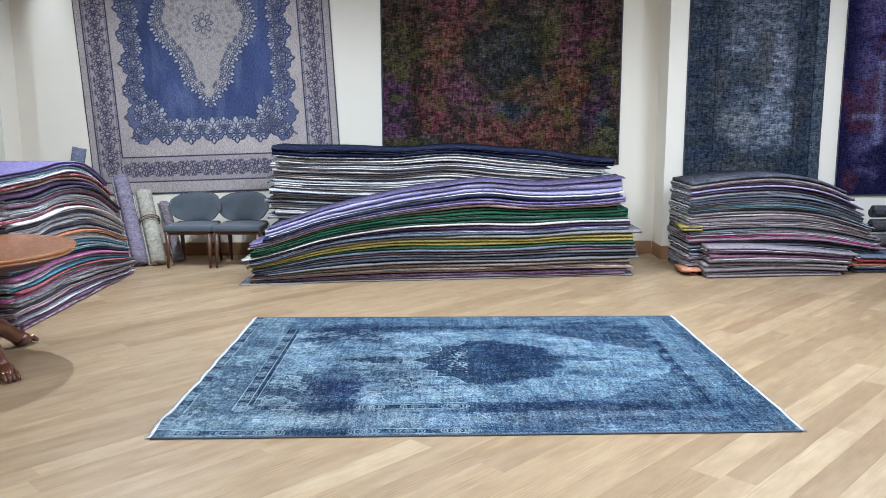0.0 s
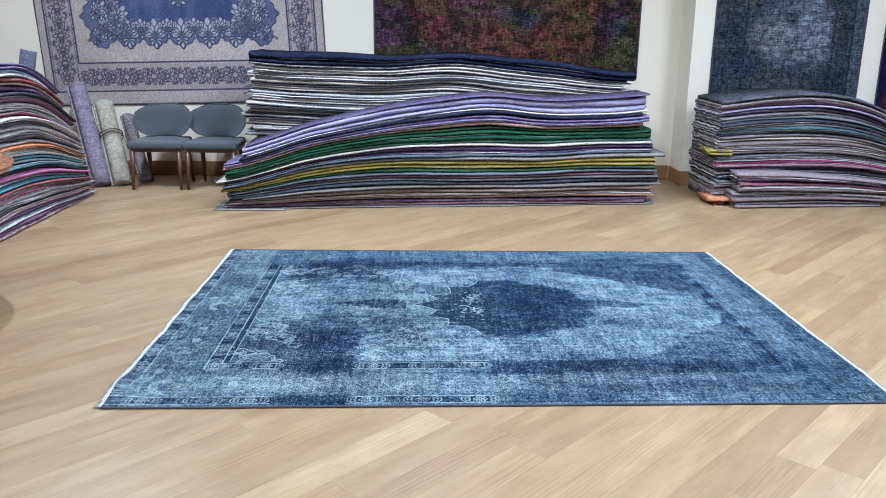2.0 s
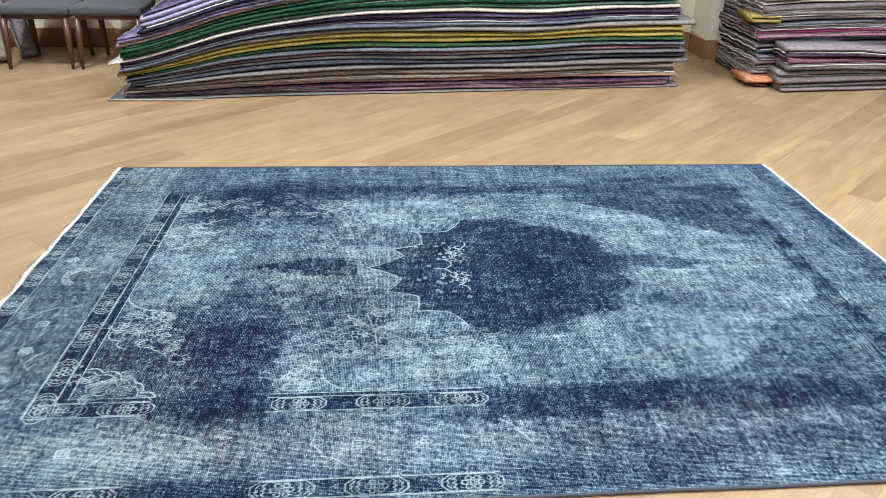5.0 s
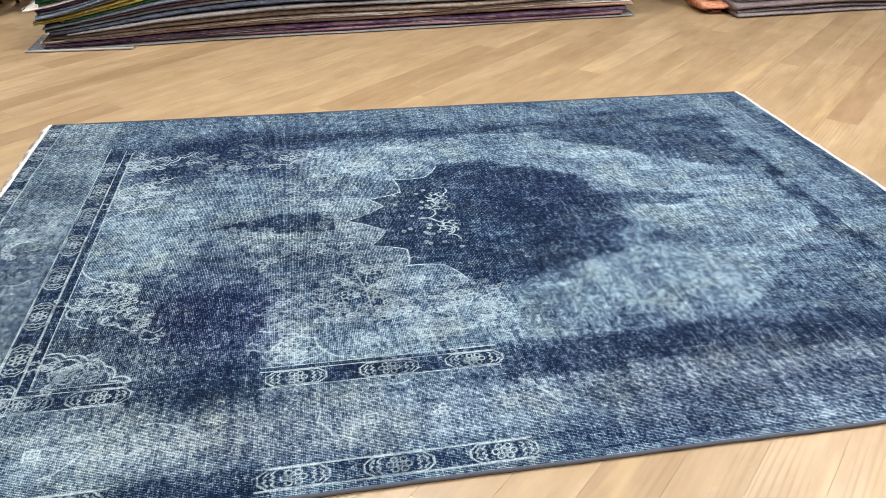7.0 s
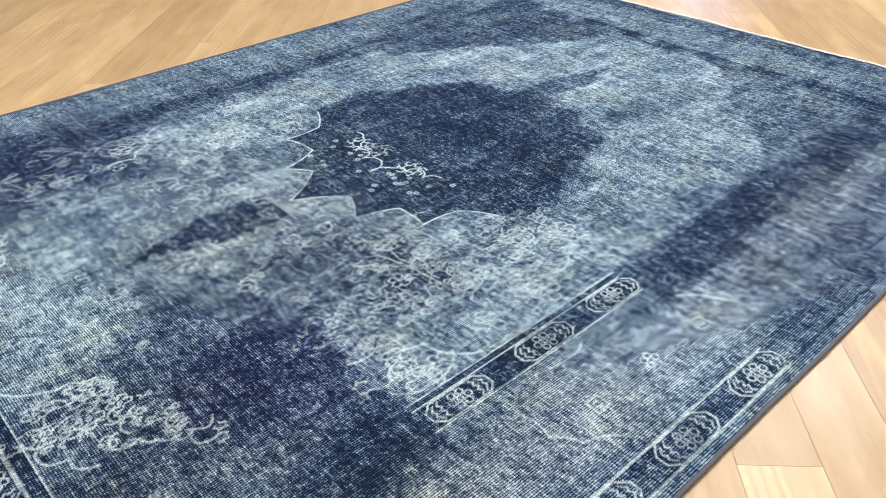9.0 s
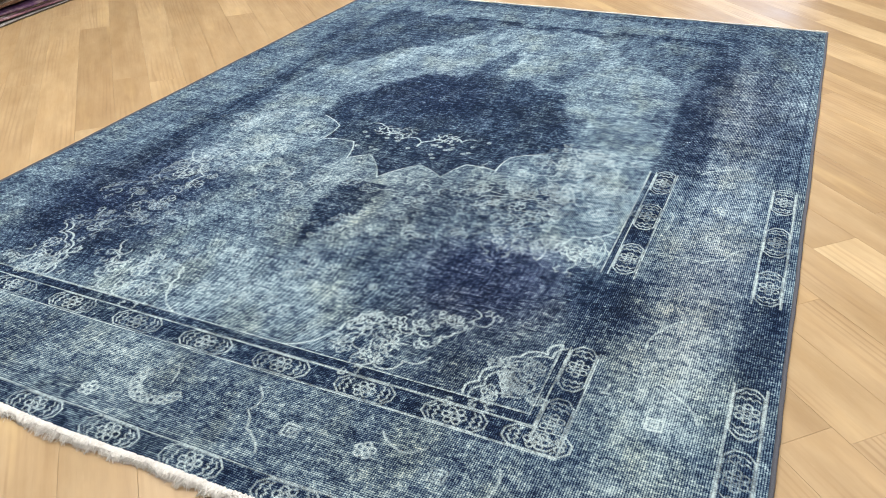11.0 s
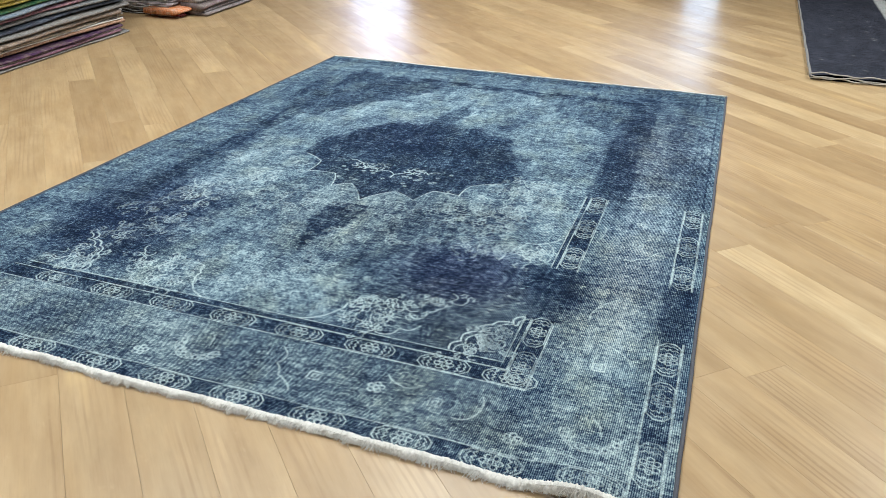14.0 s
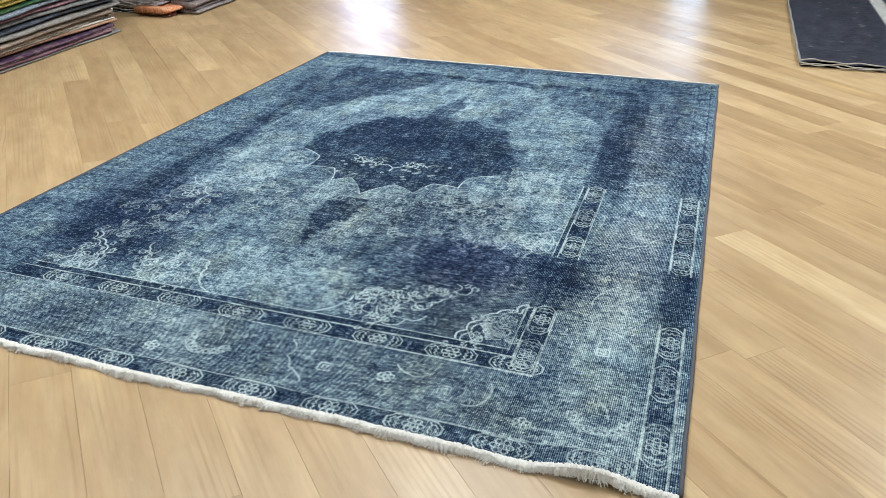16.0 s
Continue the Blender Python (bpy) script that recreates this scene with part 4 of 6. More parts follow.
    for y in (FRONT - 0.003, BACK + 0.003):
        pts = []
        for k in range(161):
            x = WEST + 0.005 + (EAST - WEST - 0.01) * k / 160
            rise = float(slack(y)) * float(smoothstep(1.44, 1.645, -x)) if y < 0 else 0.0
            pts.append((x, float(square(x, y)) + 0.0004 * math.sin(k * 0.9) + 0.001 * math.sin(k * 0.21), 0.0048 + rise))
        part("bound_edge", tube(pts, [0.0052] * 161, 8), BINDING, rug, smooth=True)
    # short cotton fringe: a flat web of warp ends with frayed tufts
    for sgn, x in ((-1, WEST), (1, EAST)):
        frng = random.Random(8 + sgn)
        lift = lambda y: float(slack(y)) if sgn < 0 else 0.0
        out = lambda y: 0.0025 * math.sin(y * 7 + 1) + 0.002 * math.sin(y * 19)
        wide = 0.024 if sgn < 0 else 0.017
        cols, rows = 900, 7
        bm = bmesh.new()
        grid = []
        for k in range(cols + 1):
            y = FRONT + (BACK - FRONT) * k / cols
            reach = wide * (0.84 + 0.20 * math.sin(y * 41) * math.sin(y * 13) + 0.10 * math.sin(y * 103) + frng.uniform(-0.12, 0.12))
            tuft = 0.0020 * abs(math.sin(k * 0.78)) + frng.uniform(-0.0026, 0.0030)
            col = []
            for i in range(rows + 1):
                f = i / rows
                h = 0.0030 + (0.0062 + tuft) * math.sqrt(max(0.0, 1 - (2 * f - 0.75) ** 2 * 0.62)) + lift(y) * (1 - 0.25 * f)
                if i == rows:
                    h = 0.0012 + 0.55 * lift(y)
                col.append(bm.verts.new((x + sgn * (out(y) + reach * f - 0.003), float(square(x, y)), h)))
            grid.append(col)
        for a, b in zip(grid, grid[1:]):
            for i in range(rows):
                q = (a[i], b[i], b[i + 1], a[i + 1])
                bm.faces.new(q if sgn > 0 else tuple(reversed(q)))
        bmesh.ops.recalc_face_normals(bm, faces=list(bm.faces))
        if sum(f.normal.z for f in bm.faces) < 0:
            bmesh.ops.reverse_faces(bm, faces=list(bm.faces))
        web = part("fringe", bm, COTTON, rug, "short cream cotton fringe", True)
        bm = bmesh.new()
        for k in range(2600):
            y = FRONT + (BACK - FRONT) * (k + frng.random()) / 2600
            clump = 0.5 + 0.5 * math.sin(y * 61 + 2 * math.sin(y * 23))
            ln, r = wide * 0.6 + (0.007 + 0.010 * clump) * frng.uniform(0.1, 1.2), frng.uniform(0.0006, 0.0015)
            dy = frng.uniform(-0.016, 0.016)
            p = Vector((x + sgn * (wide * 0.45 + out(y)), float(square(x, y)), 0.009 + lift(y)))
            q = Vector((x + sgn * (ln + out(y)), float(square(x, y)) + dy, frng.uniform(0.001, 0.006) + 0.5 * lift(y)))
            rings = [[bm.verts.new(o + Vector((0, s * math.cos(m * 2.094), s * math.sin(m * 2.094)))) for m in range(3)] for o, s in ((p, r), (q, r * 0.6))]
            for m in range(3):
                bm.faces.new((rings[0][m], rings[0][(m + 1) % 3], rings[1][(m + 1) % 3], rings[1][m]))
        tagged(part("loose_yarn", bm, COTTON, web), kind="stuff")


hero_rug()


# ---- rugs hung on the walls ----
def hang(name, label, w, dye, place, relief=0.012, cloth=None):
    """A rug hung flat against a wall: the drawn face, with a turned edge behind it."""
    X, Y = w.X, w.Y
    z = relief * (clouds(X, Y, 1.2, 0.5, 5) - 0.3) + 0.012
    edge = np.minimum.reduce([X - X.min(), X.max() - X, Y - Y.min(), Y.max() - Y])
    z = np.where(edge < 1e-4, 0.002, z)
    rug = thing(name, label, "rug", "rugs hung on the walls", at=place)
    face = new("face", w.mesh("face", dye, cloth or CARPET, z))
    face.parent = rug
    for x in (X.min(), X.max()):
        pts = [(x, Y.min() + (Y.max() - Y.min()) * k / 20, 0.008 + 0.002 * math.sin(k)) for k in range(21)]
        part("selvedge", tube(pts, [0.007] * 21, 6), BINDING, rug, smooth=True)
    part("lower_hem", tube([(X.min() + (X.max() - X.min()) * k / 20, Y.min(), 0.009) for k in range(21)], [0.008] * 21, 6), BINDING, rug, smooth=True)
    return rug


def lerp(a, b, f):
    return a + (np.asarray(b) - a) * f[..., None]


def leaf(w, x, y, ang, length, width=0.008, value=1.0):
    c, s = math.cos(ang), math.sin(ang)
    pts = [(0, 0), (0.35, 0.28), (0.75, 0.2), (1, 0), (0.75, -0.2), (0.35, -0.28), (0, 0)]
    w.stroke([(x + length * (a * c - b * s), y + length * (a * s + b * c)) for a, b in pts], width, value)


def palmette(light, dark, x, y, ang, size, count=7):
    """A fan of pointed leaves, pale with a dark outline."""
    for k in range(count):
        f = 2 * k / (count - 1) - 1
        a, ln = ang + f * 1.45, size * (1 - 0.35 * abs(f))
        light.stroke([(x + 0.2 * ln * math.cos(a), y + 0.2 * ln * math.sin(a)), (x + 0.85 * ln * math.cos(a), y + 0.85 * ln * math.sin(a))], ln * 0.26)
        leaf(dark, x + 0.12 * ln * math.cos(a), y + 0.12 * ln * math.sin(a), a, ln * 0.95, 0.0080, 0.9)
    dark.ring(x, y, size * 0.14, size * 0.14, 0.0080, 0.8, steps=8)


def medallion_rug():
    """Cream and cobalt carpet with a hanging medallion; metres from its lower left corner."""
    W, H = 2.80, 2.62
    w = Weave(0, W, 0, H, 0.0075)
    X, Y = w.X, w.Y
    rng = random.Random(11)
    cream = np.broadcast_to(np.array((0.34, 0.292, 0.265)), X.shape + (3,)).copy()
    cream *= (0.85 + 0.3 * clouds(X, Y, 2, 5, 2))[..., None]
    blue = np.array((0.045, 0.056, 0.118)) * (0.65 + 0.8 * clouds(X, Y, 3, 1.6, 7))[..., None] + 0.028 * (smoothstep(0.45, 0.75, clouds(X, Y, 9, 2.5, 15)))[..., None]
    navy = np.array((0.014, 0.020, 0.058))
    mid = W / 2
    sx = np.abs(X - mid)
    tooth = lambda v, period: np.abs(((v / period + 0.5) % 1) - 0.5) * 2         # 1 at the points, 0 in the notches
    side_edge = 0.87 + 0.10 * (1 - tooth(Y - 1.15, 0.30)) ** 0.8 + 0.012 * np.sin(Y * 75)
    low_edge = 0.64 - 0.10 * (1 - tooth(X - mid, 0.262)) ** 0.8 + 0.012 * np.sin(X * 75)
    leafy = (sx < side_edge) & (Y > low_edge)
    field = (sx < 0.735 + 0.03 * np.sin(Y * 21)) & (Y > 0.80 + 0.03 * np.sin((X - mid) * 24))
    field &= ~((sx > 0.40) & (np.hypot((sx - 0.80) / 0.30, (Y - 0.74) / 0.33) < 1))
    TIP = ([0.97, 1.05, 1.24, 1.40, 1.53, 1.74, 1.89, 2.2, 2.6], [0.0, 0.06, 0.24, 0.27, 0.34, 0.52, 0.56, 0.44, 0.40])
    tip = np.interp(Y, *TIP)
    medal = (sx < tip + 0.025 * np.abs(np.sin(Y * 26))) & (Y > 0.98)
    col = cream
    col = np.where((leafy & ~medal)[..., None], 0.6 * blue + np.array((0.06, 0.062, 0.085)), col)
    col = np.where((field & ~medal)[..., None], blue, col)
    # border band
    inner = np.minimum.reduce([X - 0.08, W - 0.08 - X])
    band = ((inner > 0) & (inner < 0.27) & (Y > 0.13)) | ((Y > 0.13) & (Y < 0.41) & (inner > 0))
    col = np.where(band[..., None], col * np.array((0.86, 0.85, 0.90)), col)
    dark, light = Weave(0, W, 0, H, 0.0075), Weave(0, W, 0, H, 0.0075)
    for x in (0.08, 0.35, W - 0.08, W - 0.35):
        dark.stroke([(x, 0.13 if x in (0.08, W - 0.08) else 0.41), (x, H)], 0.012)
    for x in (0.10, 0.33, W - 0.10, W - 0.33):
        dark.stroke([(x, 0.16), (x, H)], 0.008, 0.7)
    dark.stroke([(0.08, 0.13), (W - 0.08, 0.13)], 0.012), dark.stroke([(0.35, 0.41), (W - 0.35, 0.41)], 0.012)

    def flower(wv, x, y, r, v=1.0):
        wv.ring(x, y, r * 0.35, r * 0.35, 0.0082, v, steps=8)
        for k in range(8):
            a = k * math.pi / 4
            leaf(wv, x + r * 0.35 * math.cos(a), y + r * 0.35 * math.sin(a), a, r * 0.65, 0.0080, v)

    k = 0
    y = 0.27
    while y < H:
        for x in (0.215, W - 0.215):
            if k % 2:
                flower(dark, x, y, 0.085, 0.95)
            else:
                dark.ring(x, y, 0.06, 0.075, 0.0078, 0.95, steps=14, wob=0.15)
                flower(dark, x, y, 0.05, 0.9)
            for e in (-1, 1):
                palmette(light, dark, x + e * 0.075, y + 0.065, math.pi / 2 - e * math.pi / 2, 0.045, 3)
                leaf(dark, x + e * 0.02, y + 0.085, math.pi / 2 + e * 0.7, 0.06, 0.0080, 0.85)
        y, k = y + 0.135, k + 1
    x, k = 0.40, 0
    while x < W - 0.35:
        if k % 2:
            flower(dark, x, 0.27, 0.085, 0.95)
        else:
            dark.ring(x, 0.27, 0.075, 0.06, 0.0078, 0.95, steps=14, wob=0.15)
            flower(dark, x, 0.27, 0.05, 0.9)
        for e in (-1, 1):
            palmette(light, dark, x + 0.065, 0.27 + e * 0.075, -e * math.pi / 2, 0.045, 3)
            leaf(dark, x + 0.085, 0.27 + e * 0.02, e * 0.7, 0.06, 0.0080, 0.85)
        x, k = x + 0.135, k + 1
    # leaf clusters along the edge of the field and of the medallion
    spots = []
    for j in range(6):
        yy = 1.15 + j * 0.30
        for e in (-1, 1):
            a = 0.0 if e < 0 else math.pi
            spots += [(mid + e * 0.86, yy, a, 0.12), (mid + e * 0.80, yy + 0.15, a, 0.10), (mid + e * 0.79, yy - 0.06, a, 0.09), (mid + e * 0.82, yy + 0.08, a, 0.08)]
    for j in range(-2, 3):
        spots += [(mid + j * 0.262, 0.66, math.pi / 2, 0.15), (mid + (j + 0.5) * 0.262, 0.72, math.pi / 2, 0.10)]
    for e in (-1, 1):
        q = math.pi / 2 + e * 0.7
        spots += [(mid + e * 0.62, 0.84, q, 0.13), (mid + e * 0.74, 0.76, q, 0.12), (mid + e * 0.66, 0.70, q, 0.10), (mid + e * 0.80, 0.90, q, 0.11), (mid + e * 0.66, 0.96, q, 0.09), (mid + e * 0.56, 0.70, q, 0.09), (mid + e * 0.82, 0.66, q, 0.10)]
    for x, y, a, size in spots:
        palmette(light, dark, x, y, a, size * 1.12)
        palmette(light, dark, x - 0.03 * math.cos(a), y - 0.03 * math.sin(a), a + math.pi, size * 0.6, 5)
        for e in (-1, 1):
            leaf(dark, x + e * 0.05 * math.sin(a), y + e * 0.05 * math.cos(a), a + e * 1.3, 0.06, 0.0080, 0.85)
    yy = 1.0
    while yy < H:
        half = float(np.interp(yy, *TIP))
        for e in (-1, 1):
            out = (0.0 if e > 0 else math.pi) - e * 0.5 * (yy < 1.8)
            palmette(light, dark, mid + e * (half - 0.03), yy, out, 0.085, 5)
            if half > 0.15:
                palmette(light, dark, mid + e * (half - 0.10), yy + 0.03, out, 0.06, 5)
        yy += 0.08
    edge_of = lambda m: np.clip(np.abs(np.gradient(m.astype(float), axis=0)) + np.abs(np.gradient(m.astype(float), axis=1)), 0, 1)
    flower(dark, mid, 1.85, 0.12, 0.9), dark.ring(mid, 1.85, 0.17, 0.17, 0.008, 0.4, steps=20)
    col = lerp(col, (0.20, 0.185, 0.165), (medal * 0.6))
    for _ in range(220):
        px, py = mid + rng.uniform(-0.42, 0.42), rng.uniform(1.55, H)
        dark.ring(px, py, 0.014, 0.012, 0.008, 0.45, steps=6)
    col = lerp(col, (0.345, 0.335, 0.335), np.clip(light.line, 0, 1) * 0.85)
    col = lerp(col, navy, np.clip(dark.line + 0.9 * edge_of(leafy), 0, 1) * 0.92)
    shear = Matrix(((1, -0.05, 0, 0), (0.03, 1, 0, 0), (0, 0, 1, 0), (0, 0, 0, 1)))
    rug = hang("hung_rug", "cream and cobalt blue floral medallion rug hung on the wall", w, col, Matrix.Translation((-4.10, WALL_N, 0.70)) @ Matrix.Rotation(radians(90), 4, "X"))
    for child in rug.children:
        child.data.transform(shear)


def dark_multi_rug():
    """Overdyed patchwork of soft colour areas, darkest in the middle."""
    W, H = 2.66, 2.3
    w = Weave(0, W, 0, H, 0.0095)
    X, Y = w.X, w.Y
    jx, jy = X + 0.30 * (clouds(X, Y, 3, 3, 4, 4) - 0.5), Y + 0.30 * (clouds(X, Y, 3, 3, 18, 4) - 0.5)
    col = np.broadcast_to(np.array((0.052, 0.030, 0.024)), X.shape + (3,)).copy()
    for x, y, rx, ry, c in ((0.12, 0.70, 0.24, 0.75, (0.062, 0.024, 0.056)), (0.2, 1.25, 0.3, 0.35, (0.052, 0.040, 0.016)), (0.60, 0.55, 0.22, 0.45, (0.100, 0.026, 0.030)), (0.72, 1.30, 0.28, 0.30, (0.105, 0.040, 0.022)),
                            (1.05, 0.78, 0.40, 0.36, (0.088, 0.034, 0.048)), (2.05, 0.75, 0.28, 0.55, (0.092, 0.038, 0.020)), (1.45, 0.30, 0.62, 0.20, (0.105, 0.032, 0.024)), (1.38, 1.18, 0.46, 0.50, (0.024, 0.026, 0.024)),
                            (1.60, 0.78, 0.18, 0.18, (0.125, 0.055, 0.030)), (1.52, 0.56, 0.20, 0.14, (0.026, 0.036, 0.056)), (2.40, 0.62, 0.16, 0.42, (0.056, 0.024, 0.050)), (2.52, 0.46, 0.12, 0.13, (0.028, 0.048, 0.072)),
                            (2.56, 0.22, 0.20, 0.18, (0.056, 0.054, 0.022)), (2.35, 1.10, 0.16, 0.35, (0.022, 0.020, 0.020)), (1.9, 1.45, 0.3, 0.3, (0.060, 0.050, 0.022)), (0.45, 0.2, 0.3, 0.15, (0.03, 0.036, 0.026)), (2.2, 1.5, 0.3, 0.4, (0.085, 0.028, 0.036)), (0.9, 1.75, 0.5, 0.3, (0.09, 0.03, 0.03))):
        f = 1 - smoothstep(0.45, 1.35, np.hypot((jx - x) / rx, (jy - y) / ry))
        col = lerp(col, c, f * 0.85)
    for x in (0.36, 0.42, W - 0.42, W - 0.36):
        col *= (1 - 0.5 * np.exp(-((X - x) / 0.03) ** 2) * (0.4 + clouds(X, Y, 6, 9, 12)))[..., None]
    col *= (0.30 + 1.45 * clouds(X, Y, 70, 22, 90, 2))[..., None] * (0.45 + 1.1 * clouds(X, Y, 22, 60, 95, 2))[..., None]
    pale = smoothstep(0.62, 0.72, clouds(X, Y, 9, 40, 77)) * smoothstep(0.40, 0.60, clouds(X, Y, 2, 3, 78))
    col = lerp(col, (0.13, 0.12, 0.10), pale * 0.35)
    col = lerp(col, (0.012, 0.013, 0.010), smoothstep(0.50, 0.62, clouds(X, Y, 14, 20, 31, 3)) * 0.75)
    col = lerp(col, (0.070, 0.062, 0.016), smoothstep(0.58, 0.68, clouds(X, Y, 7, 10, 35, 3)) * 0.55)
    for cx, cy, rx, ry in ((1.36, 1.22, 0.42, 0.46), (1.36, 1.22, 0.30, 0.33)):
        col = lerp(col, (0.010, 0.011, 0.010), np.exp(-((np.hypot((jx - cx) / rx, (jy - cy) / ry) - 1) / 0.10) ** 2) * 0.7)
    grey = col.mean(axis=-1, keepdims=True)
    col = col * 0.92 + grey * 0.08
    hang("hung_rug", "dark patchwork-toned rug in maroon, olive and plum hung on the wall", w, col * 0.80, Matrix.Translation((-0.83, WALL_N, 1.03)) @ Matrix.Rotation(radians(90), 4, "X"), cloth=DARK_CARPET)


def slate_rug():
    W, H = 1.47, 2.4
    w = Weave(0, W, 0, H, 0.0095)
    X, Y = w.X, w.Y
    jx, jy = X + 0.16 * (clouds(X, Y, 5, 5, 4, 4) - 0.5), Y + 0.16 * (clouds(X, Y, 5, 7, 18, 4) - 0.5)
    col = np.broadcast_to(np.array((0.036, 0.043, 0.054)), X.shape + (3,)).copy()
    col = lerp(col, (0.020, 0.030, 0.052), smoothstep(0.48, 0.58, clouds(X, Y, 5, 9, 9)) * 0.8)
    weft = smoothstep(0.36, 0.62, clouds(X, Y, 9, 38, 6, 3))
    for x, y, rx, ry, c, amount in ((0.95, 1.36, 0.20, 0.34, (0.21, 0.215, 0.27), 0.9), (0.58, 1.54, 0.24, 0.14, (0.17, 0.185, 0.23), 0.6), (0.98, 0.78, 0.22, 0.26, (0.20, 0.225, 0.29), 0.85), (0.55, 0.74, 0.22, 0.20, (0.22, 0.22, 0.22), 0.75),
                                    (0.76, 0.55, 0.36, 0.14, (0.14, 0.155, 0.19), 0.7), (0.76, 0.95, 0.36, 0.2, (0.12, 0.14, 0.18), 0.55), (0.78, 1.9, 0.4, 0.3, (0.15, 0.16, 0.19), 0.6)):
        f = 1 - smoothstep(0.5, 1.3, np.hypot((jx - x) / rx, (jy - y) / ry))
        col = lerp(col, c, f * amount * (0.22 + 0.58 * weft))
    for x, y, rx, ry in ((0.79, 1.32, 0.11, 0.20), (0.80, 1.62, 0.10, 0.16), (0.36, 1.20, 0.12, 0.16), (0.70, 0.30, 0.4, 0.10), (1.2, 0.85, 0.08, 0.2)):
        col = lerp(col, (0.050, 0.050, 0.050), (1 - smoothstep(0.6, 1.2, np.hypot((jx - x) / rx, (jy - y) / ry))) * 0.85)
    ornament = Weave(0, W, 0, H, 0.0095)
    rng = random.Random(3)
    for x in (0.12, 0.30, W - 0.30, W - 0.12):
        ornament.stroke([(x, 0), (x, H)], 0.013, 0.9)
    for k in range(26):
        for x in (0.21, W - 0.21):
            ornament.ring(x, 0.05 + k * 0.095, 0.05, 0.04, 0.012, 0.8, wob=0.2)
    for k in range(46):
        ornament.ring(rng.uniform(0.33, W - 0.33), rng.uniform(0, H), 0.05, 0.035, 0.011, 0.5, wob=0.3)
    ornament.ring(0.42, 1.16, 0.10, 0.12, 0.012, 0.8, 0.6, 5.2), ornament.ring(1.12, 1.16, 0.10, 0.12, 0.012, 0.8, -2.4, 2.4)
    col = lerp(col, (0.010, 0.016, 0.032), ornament.line * 0.7)
    col = lerp(col, (0.07, 0.085, 0.105), (X > W - 0.11) * 0.6)
    col = 0.7 * col + 0.3 * col.mean(axis=-1, keepdims=True)
    col *= 1.18 * (0.5 + clouds(X, Y, 30, 30, 90, 2))[..., None] * (0.6 + 0.8 * clouds(X, Y, 6, 50, 91, 2))[..., None]
    hang("hung_rug", "slate blue and grey worn rug hung on the flank wall", w, col * 0.76, Matrix.Translation((2.465, WALL_FRONT, 0.72)) @ Matrix.Rotation(radians(90), 4, "X"), cloth=DARK_CARPET)


def purple_rug():
    W, H = 1.9, 2.5
    w = Weave(0, W, 0, H, 0.015)
    X, Y = w.X, w.Y
    col = np.broadcast_to(np.array((0.012, 0.010, 0.034)), X.shape + (3,)).copy()
    f = smoothstep(0.42, 0.7, clouds(X, Y, 2.4, 4.5, 5, 4)) * smoothstep(0.05, 0.3, X)
    col = lerp(col, (0.10, 0.08, 0.17), f * 0.9 * (0.4 + 0.6 * clouds(X, Y, 10, 30, 8, 2)))
    col = lerp(col, (0.05, 0.018, 0.03), smoothstep(0.55, 0.68, clouds(X, Y, 3, 3, 25)) * 0.7)
    col = lerp(col, (0.20, 0.20, 0.32), (np.exp(-((X - 0.42) / 0.05) ** 2) * (np.abs(Y - 1.0) < 0.45) + np.exp(-((Y - 0.85) / 0.035) ** 2) * (X > 0.12)) * clouds(X, Y, 8, 8, 3) * 0.7)
    hang("hung_rug", "dark violet worn rug hung on the flank wall", w, col * 0.8, Matrix.Translation((4.135, WALL_FRONT, 0.70)) @ Matrix.Rotation(radians(90), 4, "X"), cloth=DARK_CARPET)


def plain_blue_rug():
    W, H = 1.35, 2.4
    w = Weave(0, W, 0, H, 0.02)
    X, Y = w.X, w.Y
    col = lerp(np.broadcast_to(np.array((0.075, 0.125, 0.185)), X.shape + (3,)).copy(), (0.135, 0.195, 0.26), smoothstep(0.35, 0.65, clouds(X, Y, 6, 1.5, 6)))
    hang("hung_rug", "plain steel blue rug hung on the flank wall", w, col, Matrix.Translation((-6.42, WALL_FRONT, 0.85)) @ Matrix.Rotation(radians(90), 4, "X"))


medallion_rug()
dark_multi_rug()
slate_rug()
purple_rug()
plain_blue_rug()


# ---- stacks of folded rugs ----
def curve(knots):
    """Soft interpolation through knots."""
    xs, ys = [k[0] for k in knots], [k[1] for k in knots]
    reach = 0.16 * (xs[-1] - xs[0]) / 2
    spread = np.linspace(-reach, reach, 9)
    return lambda x: float(np.mean(np.interp(x + spread, xs, ys)))


